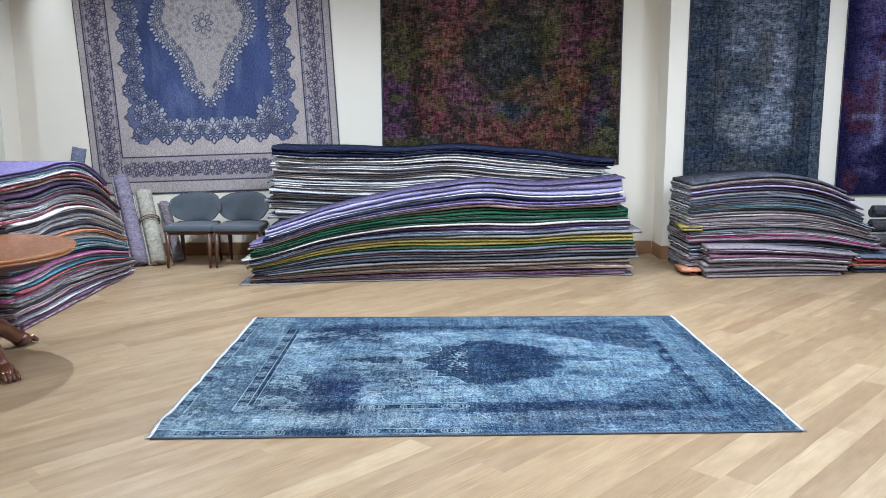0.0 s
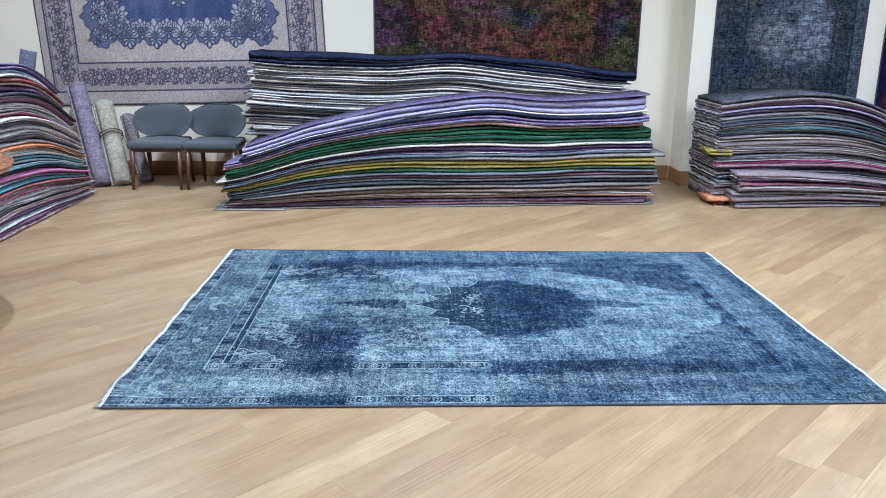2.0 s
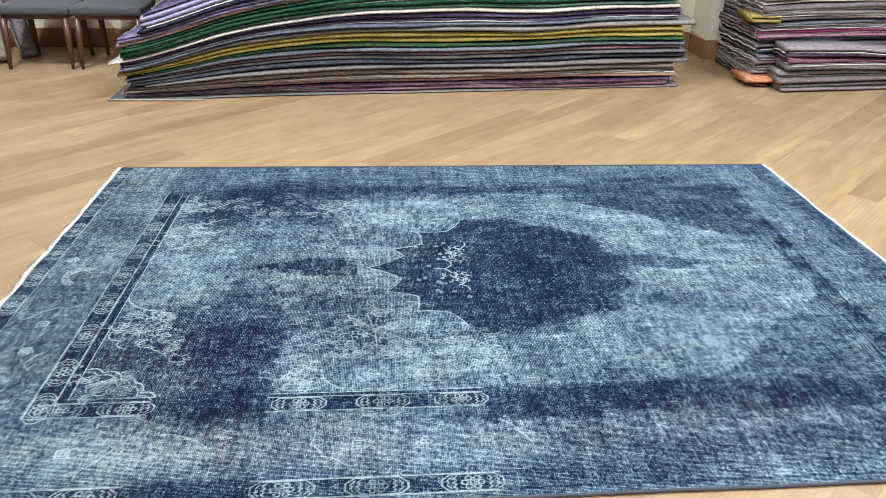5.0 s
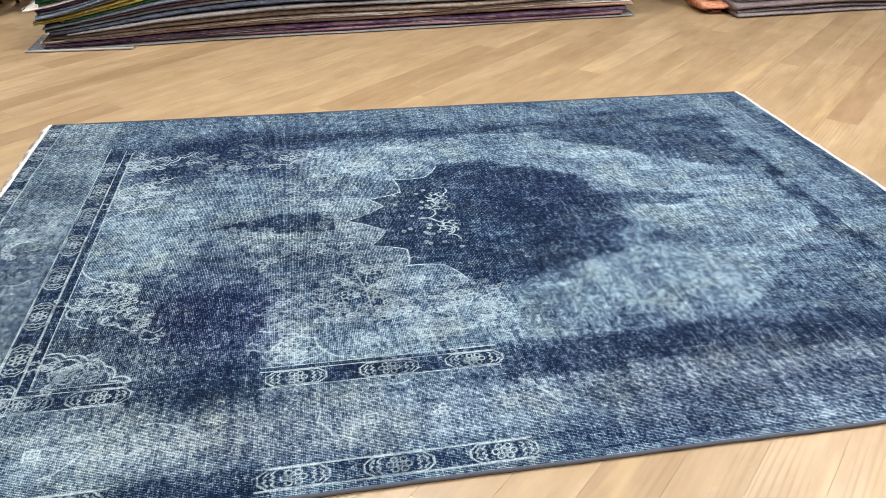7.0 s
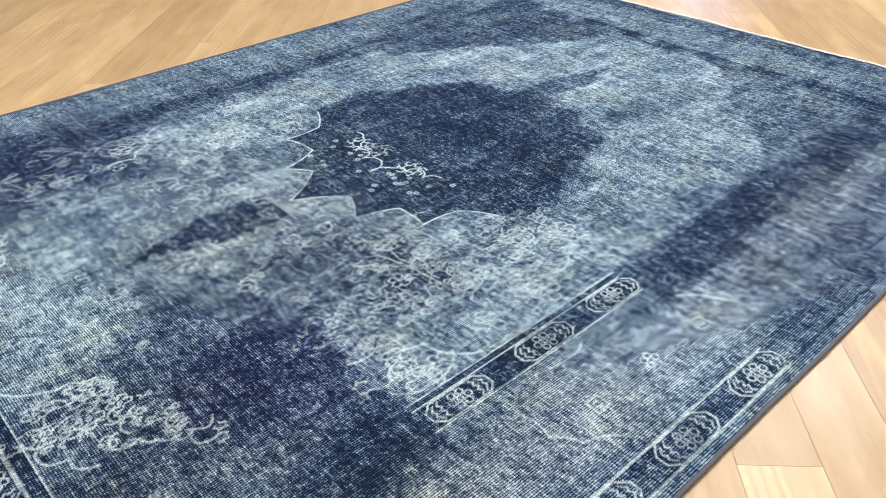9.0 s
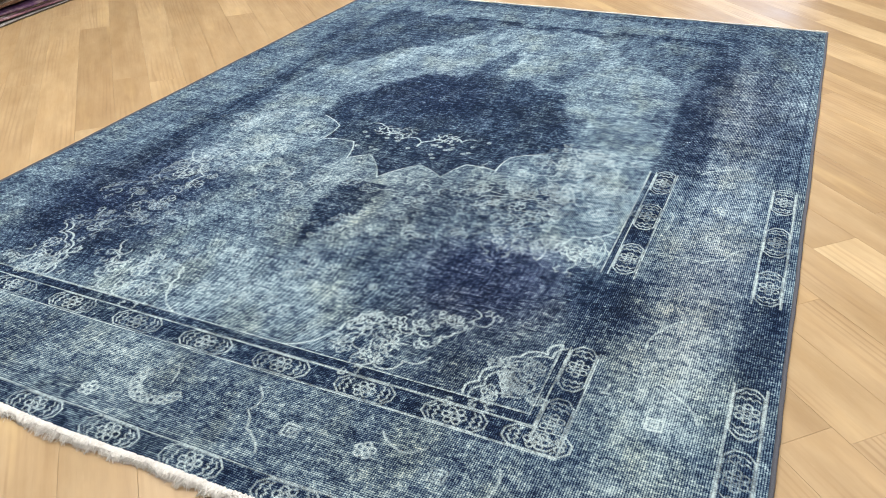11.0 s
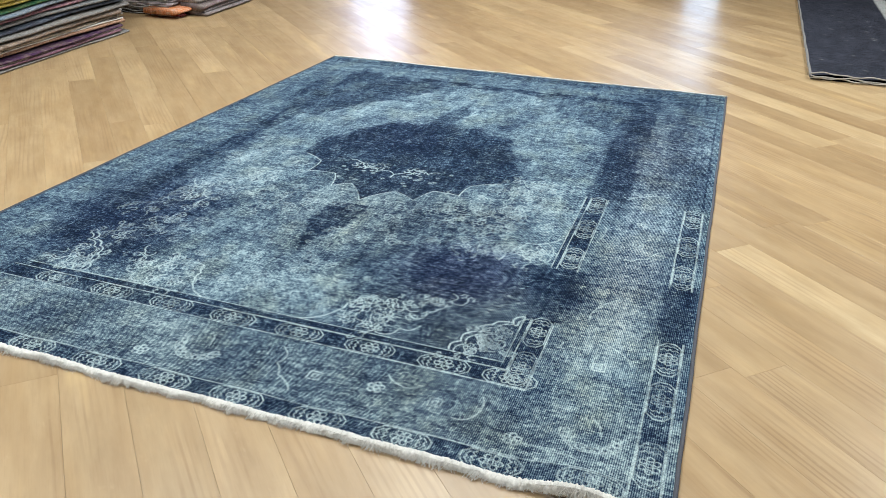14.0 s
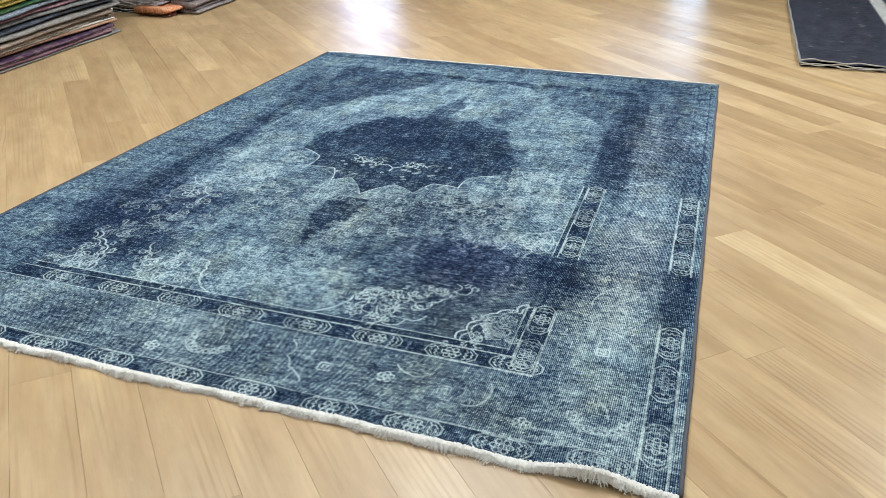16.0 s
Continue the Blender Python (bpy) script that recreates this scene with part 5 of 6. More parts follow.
def folded_rug(parent_m, x0, x1, low, high, front, depth, colour, second, rng, label, group, frayed=(False, False), name="folded_rug", pale_edge=0.0):
    """One folded rug of a stack: soft leaves whose rounded folds face the room."""
    rug = thing(name, label, "rug", group, at=parent_m)
    n = max(10, int((x1 - x0) / 0.045))
    ph, amp, wig = rng.uniform(0, 6), rng.uniform(0.004, 0.014), rng.uniform(1.5, 4)
    inset, skew = rng.uniform(-0.02, 0.022), rng.uniform(-0.012, 0.012)
    mid = (x0 + x1) / 2
    thick = high(mid) - low(mid)
    leaves = 1 if thick < 0.046 else 2
    step = [rng.uniform(-0.014, 0.014) for _ in range(leaves)]
    share = [rng.uniform(0.7, 1.3) for _ in range(leaves)]
    share = [s / sum(share) for s in share]
    wob = [(rng.uniform(0, 6), rng.uniform(2, 5)) for _ in range(leaves)]
    crease = (rng.uniform(x0, x1), rng.uniform(0.1, 0.3), rng.uniform(-0.012, 0.008))
    flare = rng.uniform(0.05, 0.30)

    def section(x):
        zl, zh = low(x), high(x)
        y = front(x) + inset + skew * (x - mid) + amp * math.sin(x * wig + ph) + 0.003 * math.sin(x * 11 + ph * 2) + crease[2] * math.exp(-((x - crease[0]) / crease[1]) ** 2)
        pts = [(y + depth, zl + 0.02 * (zh - zl))]
        z = zl
        for f in range(leaves):
            r = (zh - zl) * share[f] / 2
            zc = z + r + 0.16 * r * math.sin(x * wob[f][1] + wob[f][0]) + 0.05 * r * math.sin(x * 19 + wob[f][0] * 3)
            z += 2 * r
            r *= 1 + flare * (math.exp(-((x - x0) / 0.05) ** 2) + math.exp(-((x1 - x) / 0.05) ** 2))
            b = min(r * 3.0, 0.06)
            yf = y + step[f] + 0.005 * math.sin(x * wob[f][1] * 1.3 + wob[f][0] * 2)
            for k in range(9):
                a = -math.pi / 2 - math.pi * k / 8
                pts.append((yf + b + b * math.cos(a), zc + r * 0.88 * math.copysign(abs(math.sin(a)) ** 0.9, math.sin(a))))
        pts.append((y + depth, zh - 0.02 * (zh - zl)))
        return pts

    bm = bmesh.new()
    rings = [[bm.verts.new((x0 + (x1 - x0) * k / n, y, z)) for y, z in section(x0 + (x1 - x0) * k / n)] for k in range(n + 1)]
    for a, b in zip(rings, rings[1:]):
        for k in range(len(a)):
            bm.faces.new((a[k], b[k], b[(k + 1) % len(a)], a[(k + 1) % len(a)]))
    bm.faces.new(rings[0]), bm.faces.new(list(reversed(rings[-1])))
    bmesh.ops.recalc_face_normals(bm, faces=list(bm.faces))
    part("body", bm, wool(colour, second), rug, smooth=True)
    if rng.random() < pale_edge:
        m = max(12, n)
        zf = rng.choice((0.06, 0.5, 0.94)) if leaves > 1 else rng.choice((0.06, 0.94))
        pts, rad = [], []
        for k in range(m + 1):
            x = x0 + 0.02 + (x1 - x0 - 0.04) * k / m
            y = front(x) + inset + skew * (x - mid) + amp * math.sin(x * wig + ph) + crease[2] * math.exp(-((x - crease[0]) / crease[1]) ** 2)
            pts.append((x, y + 0.014 + 0.004 * math.sin(x * 5 + ph), low(x) + (high(x) - low(x)) * zf + 0.0015 * math.sin(x * 17 + ph)))
            rad.append(0.0045 * (0.75 + 0.35 * math.sin(x * 13 + ph) ** 2))
        part("woven_edge", tube(pts, rad, 6), COTTON if rng.random() < 0.6 else wool(GREY, WHITE), rug, "pale woven edge", True)
    # loose yarn along the raw edges of the leaves at the ends
    for end, x, sgn in ((0, x0, -1), (1, x1, 1)):
        if not frayed[end]:
            continue
        zl, zh = low(x), high(x)
        y = front(x) + inset + skew * (x - mid)
        for f in range(leaves + 1):
            zc = zl + (zh - zl) * min(max(f / leaves, 0.12), 0.88)
            m = max(8, int(depth / 0.04))
            pts = [(x + sgn * (0.004 + 0.006 * math.sin(k * 0.9 + ph + f)), y + 0.022 + (depth - 0.04) * k / m, zc + (zh - zl) * 0.10 * math.sin(k * 1.15 + ph * (f + 1))) for k in range(m + 1)]
            part("raw_edge", tube(pts, [rng.uniform(0.0035, 0.006)] * (m + 1), 5), COTTON if rng.random() < 0.3 else wool(GREY, WHITE), rug, "pale raw edge", True)
    return rug


def stack(place, layers, base, squash, front, depth, lefts, rights, group, seed, words, frayed=0.6, ragged=0.06, rumple=1.0, pale_edge=0.22, upper=None):
    """Layers from the floor up: (colour, second colour, thickness, word). squash(x) scales heights along the stack, upper(x) those of its upper half."""
    rng = random.Random(seed)
    total = sum(l[2] for l in layers)
    above = [sum(l[2] for l in layers[:j]) > 0.46 * total for j in range(len(layers))]
    waves = [(rng.uniform(1.2, 4.5), rng.uniform(0, 6), rng.uniform(0.04, 0.15)) for _ in layers]
    ripple = (rng.uniform(2, 3.5), rng.uniform(0, 6), rng.uniform(5, 8), rng.uniform(0, 6))

    def level_at(i):
        def f(x):
            s = 1 + rumple * (0.010 * math.sin(x * ripple[0] + ripple[1]) + 0.006 * math.sin(x * ripple[2] + ripple[3]))
            low = squash(x)
            high = upper(x) if upper else low
            return base + s * sum(layers[j][2] * (high if above[j] else low) * (1 + waves[j][2] * math.sin(x * waves[j][0] * rumple + waves[j][1])) for j in range(i))
        return f

    h = 0.0
    for i, (colour, second, thick, word) in enumerate(layers):
        f = h / total
        x0, x1 = lefts(f) + rng.uniform(-ragged, ragged), rights(f) + rng.uniform(-0.07, 0.06)
        folded_rug(place, x0, x1, level_at(i), level_at(i + 1), front, depth, colour, second, rng, f"folded {word} rug {words}", group, (rng.random() < frayed, rng.random() < frayed), pale_edge=pale_edge)
        h += thick
    return total


LILAC, NAVY, VIOLET, PINK, GREEN, TEALGREEN = (0.33, 0.305, 0.47), (0.012, 0.014, 0.032), (0.115, 0.084, 0.165), (0.34, 0.22, 0.20), (0.022, 0.070, 0.036), (0.13, 0.23, 0.17)
WHITE, GREY, SLATE, YELLOW, MAUVE, BROWN, PEACH = (0.64, 0.59, 0.51), (0.20, 0.19, 0.18), (0.048, 0.050, 0.066), (0.42, 0.345, 0.085), (0.20, 0.105, 0.145), (0.185, 0.137, 0.105), (0.42, 0.26, 0.17)
CHARCOAL, TEAL, MAGENTA, CREAM, RED, ICE, OLIVE = (0.020, 0.020, 0.022), (0.05, 0.20, 0.25), (0.36, 0.05, 0.17), (0.48, 0.40, 0.31), (0.24, 0.035, 0.040), (0.34, 0.43, 0.48), (0.13, 0.125, 0.035)
ORANGE, BLUEGREY, PLUM = (0.45, 0.16, 0.06), (0.115, 0.14, 0.175), (0.05, 0.022, 0.058)

LIGHT, STEEL = (0.40, 0.385, 0.38), (0.20, 0.215, 0.25)
front_layers = [
    (GREY, BROWN, 0.012, "grey"), (MAUVE, BROWN, 0.026, "mauve"), (PLUM, BROWN, 0.022, "dark plum"), (PEACH, PINK, 0.036, "peach"), (CREAM, BROWN, 0.018, "sand"),
    (BROWN, GREY, 0.042, "brown grey"), (GREY, BROWN, 0.030, "grey"), (SLATE, BLUEGREY, 0.034, "slate"), (GREY, BLUEGREY, 0.026, "blue grey"), (MAUVE, PINK, 0.024, "mauve"), (BLUEGREY, GREY, 0.03, "grey blue"),
    (GREEN, OLIVE, 0.022, "moss green"), (YELLOW, (0.30, 0.25, 0.07), 0.068, "mustard yellow"), (GREY, BROWN, 0.036, "grey"), (BLUEGREY, SLATE, 0.026, "slate blue"), (VIOLET, PLUM, 0.055, "violet"), (WHITE, CREAM, 0.026, "off-white"),
    (TEALGREEN, GREEN, 0.026, "sea green"), (GREEN, (0.015, 0.05, 0.03), 0.07, "bottle green"), (GREEN, OLIVE, 0.026, "dark green"), (PINK, BROWN, 0.036, "dusty pink"), (VIOLET, LILAC, 0.05, "purple"),
    (NAVY, SLATE, 0.036, "navy"), (WHITE, LILAC, 0.012, "white"), (LILAC, (0.38, 0.35, 0.56), 0.105, "lilac"), (VIOLET, LILAC, 0.008, "purple")]
ASH = (0.38, 0.365, 0.35)
# dark tone for the shade between the back stack's folds
GAP_SHADE = (0.075, 0.074, 0.082)
back_layers = [(GREY, BROWN, 0.10, "grey"), (SLATE, GREY, 0.10, "slate"), (GREY, WHITE, 0.09, "grey"), (BLUEGREY, GREY, 0.09, "blue grey"), (GREY, SLATE, 0.06, "grey")]
for first, second, thick, word in ((ASH, LILAC, 0.037, "pale lilac grey"), (ASH, WHITE, 0.037, "light grey"), (WHITE, ASH, 0.041, "off-white"), (ASH, SLATE, 0.035, "light grey"), (WHITE, CREAM, 0.043, "off-white"), (ASH, WHITE, 0.037, "light grey"), (WHITE, ASH, 0.041, "off-white"),
                                   (ASH, GREY, 0.035, "grey"), (WHITE, CREAM, 0.043, "off-white"), (CREAM, WHITE, 0.037, "cream"), (ASH, WHITE, 0.037, "light grey"), (WHITE, ASH, 0.045, "white")):
    # each thin dark layer is no rug: it paints the shadow under a fold
    back_layers += [(first, second, thick, word), (GAP_SHADE, SLATE, 0.007, "dark slate")]
back_layers += [(SLATE, WHITE, 0.016, "speckled"), (NAVY, (0.03, 0.036, 0.075), 0.085, "navy")]
P1_FRONT = lambda x: 8.785 + 0.097 * x
stack(Matrix(), front_layers, 0.002, curve([(-2.1, 0.34), (-1.8, 0.48), (-1.5, 0.70), (-1.15, 0.92), (-0.7, 1.02), (0.0, 1.05), (0.5, 1.04), (1.8, 1.045)]), P1_FRONT, 0.52,
      curve([(0, -1.98), (0.2, -1.85), (0.4, -2.02), (0.7, -1.98), (0.85, -1.85), (1, -1.72)]), curve([(0, 1.66), (0.3, 1.80), (0.45, 1.76), (0.6, 1.62), (1, 1.64)]), "long front stack of folded rugs", 3, "in a tall stack on the floor", ragged=0.10, pale_edge=0.45,
      upper=curve([(-2.1, 0.62), (-1.75, 0.64), (-1.3, 0.70), (-0.8, 0.84), (-0.3, 1.00), (0.05, 1.10), (0.5, 1.04), (1.8, 1.045)]))
stack(Matrix(), back_layers, 0.002, curve([(-2.1, 1.18), (-1.0, 1.15), (0.6, 1.145), (1.2, 1.09), (1.7, 1.03)]), lambda x: 9.38 + 0.05 * x, 0.62,
      curve([(0, -1.86), (0.5, -1.93), (0.8, -1.92), (1, -1.78)]), curve([(0, 1.6), (1, 1.55)]), "back stack of folded rugs", 7, "in a tall stack against the wall", pale_edge=0.35)

p2_layers = [(CHARCOAL, BROWN, 0.05, "dark"), ((0.20, 0.155, 0.16), GREY, 0.045, "brown"), ((0.25, 0.215, 0.225), BROWN, 0.04, "grey"), ((0.20, 0.155, 0.16), MAUVE, 0.04, "brown mauve"), ((0.175, 0.165, 0.19), SLATE, 0.035, "blue grey"), (SLATE, TEAL, 0.03, "slate teal"),
             ((0.175, 0.165, 0.19), GREY, 0.04, "steel blue"), (SLATE, PLUM, 0.03, "dark slate"), (MAUVE, PINK, 0.026, "mauve"), (MAGENTA, MAUVE, 0.03, "magenta"), ((0.25, 0.215, 0.225), SLATE, 0.026, "grey"), ((0.175, 0.165, 0.19), TEAL, 0.03, "grey blue"), ((0.20, 0.155, 0.16), OLIVE, 0.034, "taupe"), ((0.25, 0.215, 0.225), BROWN, 0.035, "warm grey"), ((0.20, 0.155, 0.16), GREY, 0.04, "taupe"),
             (CREAM, GREY, 0.02, "pale beige"), ((0.25, 0.215, 0.225), SLATE, 0.03, "grey"), (SLATE, BLUEGREY, 0.028, "slate"), ((0.07, 0.15, 0.17), SLATE, 0.024, "dull teal"), ((0.175, 0.165, 0.19), SLATE, 0.03, "steel grey"), (SLATE, CHARCOAL, 0.03, "dark slate"), ((0.175, 0.165, 0.19), TEAL, 0.03, "steel blue"), ((0.25, 0.215, 0.225), BLUEGREY, 0.03, "grey"), (VIOLET, GREY, 0.032, "greyish violet"),
             (LILAC, GREY, 0.02, "pale lilac"), (MAUVE, VIOLET, 0.03, "mauve"), ((0.25, 0.215, 0.225), BROWN, 0.035, "taupe"), (SLATE, GREY, 0.035, "dark slate")]
P2_FRONT = lambda x: 9.02 + 0.08 * (x - 2.3)
stack(Matrix(), p2_layers, 0.002, curve([(2.2, 0.99), (2.7, 1.05), (3.2, 1.12), (3.6, 1.04), (3.95, 0.88), (4.3, 0.66)]), P2_FRONT, 0.72, curve([(0, 2.31), (0.5, 2.29), (1, 2.31)]), curve([(0, 4.2), (0.3, 4.33), (0.6, 4.2), (0.85, 4.05), (1, 3.93)]), "stack of folded rugs by the flank wall", 13, "in a stack by the wall", 0.9, 0.018, pale_edge=0.55)
folded_rug(Matrix(), 2.225, 2.42, lambda x: 0.435, lambda x: 0.487, lambda x: 9.0, 0.30, YELLOW, OLIVE, random.Random(4), "small folded yellow rug tucked into the stack", "stack of folded rugs by the flank wall")
small_layers = [((0.27, 0.235, 0.24), BROWN, 0.055, "grey"), ((0.21, 0.175, 0.16), MAUVE, 0.05, "taupe"), ((0.27, 0.235, 0.24), WHITE, 0.04, "light grey"), ((0.21, 0.175, 0.16), PLUM, 0.05, "brown"), (MAUVE, RED, 0.045, "maroon"), (PLUM, BROWN, 0.035, "plum"), ((0.27, 0.235, 0.24), MAUVE, 0.04, "grey mauve")]
stack(Matrix(), small_layers, 0.002, curve([(2.3, 0.98), (2.9, 1.0), (3.5, 0.85), (3.95, 0.62)]), lambda x: 8.80 + 0.07 * (x - 2.4), 0.22, curve([(0, 2.45), (0.5, 2.38), (1, 2.50)]), curve([(0, 3.78), (0.5, 3.95), (1, 3.9)]), "low stack of folded rugs", 17, "in a low stack on the floor", pale_edge=0.5)
# small orange kilim folded under the low stack's end, and dark red ones beyond it
stack(Matrix(), [(RED, PINK, 0.03, "red"), (ORANGE, CREAM, 0.035, "orange")], 0.002, lambda x: 1.0, lambda x: 8.93, 0.30, lambda f: 2.25, lambda f: 2.42, "small kilims", 5, "tucked beside the low stack")
stack(Matrix(), [(SLATE, NAVY, 0.05, "navy"), (ORANGE, BROWN, 0.04, "rust"), (RED, PLUM, 0.04, "dark red"), (BLUEGREY, GREY, 0.04, "grey")], 0.002, lambda x: 1.0, lambda x: 9.02, 0.5, lambda f: 4.02, lambda f: 5.0 - 0.3 * f, "low rugs beside the wall stack", 6, "lying low beside the wall stack")

p3_layers = [(MAUVE, WHITE, 0.02, "mauve"), ((0.11, 0.06, 0.105), MAUVE, 0.035, "plum"), ((0.58, 0.56, 0.54), PINK, 0.018, "white"), (VIOLET, (0.11, 0.06, 0.105), 0.04, "dark purple"), (PINK, MAUVE, 0.028, "dusty pink"), ((0.085, 0.075, 0.085), (0.11, 0.06, 0.105), 0.04, "charcoal"), ((0.48, 0.46, 0.46), PINK, 0.024, "pale grey"), ((0.48, 0.46, 0.46), (0.085, 0.075, 0.085), 0.03, "grey"), ((0.40, 0.09, 0.22), PINK, 0.03, "pink"), (TEALGREEN, CREAM, 0.022, "pale green"), ((0.30, 0.07, 0.08), PINK, 0.022, "red"), ((0.09, 0.23, 0.27), BLUEGREY, 0.032, "teal"), ((0.48, 0.46, 0.46), MAUVE, 0.03, "grey"), ((0.42, 0.14, 0.30), PINK, 0.045, "orchid pink"),
             ((0.085, 0.075, 0.085), GREY, 0.03, "charcoal"), ((0.09, 0.23, 0.27), ICE, 0.03, "teal"), (ICE, WHITE, 0.03, "ice blue"), ((0.09, 0.23, 0.27), ICE, 0.026, "turquoise"), ((0.58, 0.56, 0.54), ICE, 0.035, "white"), (CREAM, WHITE, 0.03, "cream"), (ORANGE, PEACH, 0.03, "coral"), ((0.48, 0.46, 0.46), PINK, 0.036, "grey"), ((0.085, 0.075, 0.085), SLATE, 0.04, "charcoal"), ((0.58, 0.56, 0.54), GREY, 0.03, "white"), ((0.48, 0.46, 0.46), BROWN, 0.04, "taupe grey"),
             ((0.085, 0.075, 0.085), SLATE, 0.04, "black"), ((0.48, 0.46, 0.46), WHITE, 0.03, "grey"), ((0.30, 0.07, 0.08), MAUVE, 0.028, "maroon"), ((0.58, 0.56, 0.54), GREY, 0.035, "off-white"), ((0.48, 0.46, 0.46), BROWN, 0.04, "warm grey"), (MAUVE, BROWN, 0.045, "dusty mauve"), (SLATE, (0.085, 0.075, 0.085), 0.03, "dark grey"), ((0.11, 0.06, 0.105), (0.14, 0.11, 0.22), 0.05, "plum"), (CREAM, PINK, 0.03, "cream"), ((0.30, 0.07, 0.08), CREAM, 0.032, "red"), ((0.58, 0.56, 0.54), GREY, 0.026, "white"), (ICE, TEAL, 0.03, "ice blue"), ((0.15, 0.125, 0.225), VIOLET, 0.05, "purple")]
stack(Matrix.Translation((-3.32, 6.86, 0)) @ Matrix.Rotation(radians(90), 4, "Z"), p3_layers, 0.002, curve([(-0.1, 0.95), (0.5, 0.985), (1.0, 1.0), (1.4, 0.96), (1.8, 0.78), (2.1, 0.63), (2.4, 0.52)]), lambda x: 0.02 * math.sin(x * 1.5), 1.25,
      curve([(0, 0.02), (0.4, 0.0), (1, -0.02)]), curve([(0, 2.34), (0.3, 2.27), (0.6, 2.16), (0.8, 2.0), (1, 1.80)]), "tall stack of folded rugs behind the table", 23, "in a tall stack behind the table", rumple=2.2, pale_edge=0.6)
# a thin grey mat under the left end of the long stack
mat = Weave(-2.1, -1.5, 8.56, 8.95, 0.03)
mat_rug = thing("flat_rug", "thin grey rug lying flat under the long stack", "rug")
mz = 0.012 + 0.03 * smoothstep(0.0, 0.35, mat.Y - 8.58) * smoothstep(0.0, 0.3, mat.X + 2.08)
body = new("body", mat.mesh("body", np.broadcast_to(np.array((0.105, 0.11, 0.115)), mat.X.shape + (3,)) * 1.0, FLOOR_CARPET, mz * 0.6))
body.parent = mat_rug
part("hem", tube([(-2.1 + 0.6 * k / 8, 8.56, 0.008) for k in range(9)], [0.007] * 9, 6), plain("dull_hem", (0.30, 0.275, 0.24), 0.95, 0, 0.35, 60), mat_rug, smooth=True)


# ---- rolled rugs leaning against the wall ----
def rolled_rug(name, base, top, r, colour, second, label, tie=False):
    rug = thing(name, label, "rug roll", "rolled rugs")
    a, b = Vector(base), Vector(top)
    d = (b - a).normalized()
    m = Matrix.Translation(a) @ d.to_track_quat("Z", "Y").to_matrix().to_4x4()
    L = (b - a).length
    bm = bmesh.new()
    turns, per = 3, 22
    n = turns * per
    th = r / (turns + 0.6)
    cols = []
    for k in range(n + 1):
        ang = 2 * math.pi * k / per
        rr = 0.25 * th + th * k / per
        cols.append([bm.verts.new(m @ Vector((rr * math.cos(ang) * 1.06, rr * math.sin(ang), z + 0.006 * math.sin(ang * 2 + z * 9)))) for z in np.linspace(0, L, 9)])
    for p, q in zip(cols, cols[1:]):
        for j in range(8):
            bm.faces.new((p[j], q[j], q[j + 1], p[j + 1]))
    ob = part("body", bm, wool(colour, second, name), rug, smooth=True)
    sol = ob.modifiers.new("thickness", "SOLIDIFY")
    sol.thickness, sol.offset = th * 0.8, 0
    edge = [m @ Vector(((r * 0.99) * math.cos(0.05), (r * 0.99) * math.sin(0.05), z)) for z in np.linspace(0, L, 9)]
    part("fringe", tube(edge, [0.0045] * 9, 6), wool(GREY, WHITE), rug, "pale fringed end", True)
    if tie:
        for zz in (0.56, 0.6):
            ring = [m @ Vector((r * 1.1 * math.cos(t), r * 1.04 * math.sin(t), L * zz + 0.01 * math.sin(t))) for t in np.linspace(0, 6.2, 20)]
            part("cord", tube(ring, [0.006] * 20, 6), WALNUT, rug, "dark tied cord", True)


rolled_rug("rolled_rug", (-3.39, 9.56, 0.02), (-3.74, 10.05, 0.92), 0.092, (0.22, 0.185, 0.225), (0.075, 0.06, 0.085), "faded lilac rolled rug leaning against the wall")
rolled_rug("rolled_rug", (-3.22, 9.62, 0.02), (-3.50, 10.06, 0.75), 0.098, (0.45, 0.41, 0.31), (0.17, 0.15, 0.11), "beige rolled rug tied with dark cord leaning against the wall", True)
rolled_rug("rolled_rug", (-3.05, 9.80, 0.02), (-3.30, 10.12, 0.62), 0.065, (0.20, 0.17, 0.17), (0.05, 0.03, 0.03), "thin brown patterned rolled rug leaning against the wall")
rolled_rug("rolled_rug", (-4.30, 9.75, 0.01), (-4.14, 9.98, 1.24), 0.085, (0.11, 0.11, 0.14), (0.17, 0.17, 0.2), "grey rolled rug standing behind the tall stack")
rolled_rug("rolled_rug", (4.42, 9.6, 0.56), (5.9, 9.6, 0.56), 0.075, (0.05, 0.05, 0.055), (0.09, 0.085, 0.085), "charcoal rolled rug lying on other rolls")
rolled_rug("rolled_rug", (4.42, 9.62, 0.405), (5.9, 9.62, 0.405), 0.08, (0.075, 0.07, 0.07), (0.04, 0.04, 0.045), "dark grey rolled rug lying on other rolls")
rolled_rug("rolled_rug", (4.45, 9.6, 0.245), (5.9, 9.6, 0.245), 0.08, (0.10, 0.085, 0.08), (0.05, 0.05, 0.055), "brown grey rolled rug lying on other rolls")


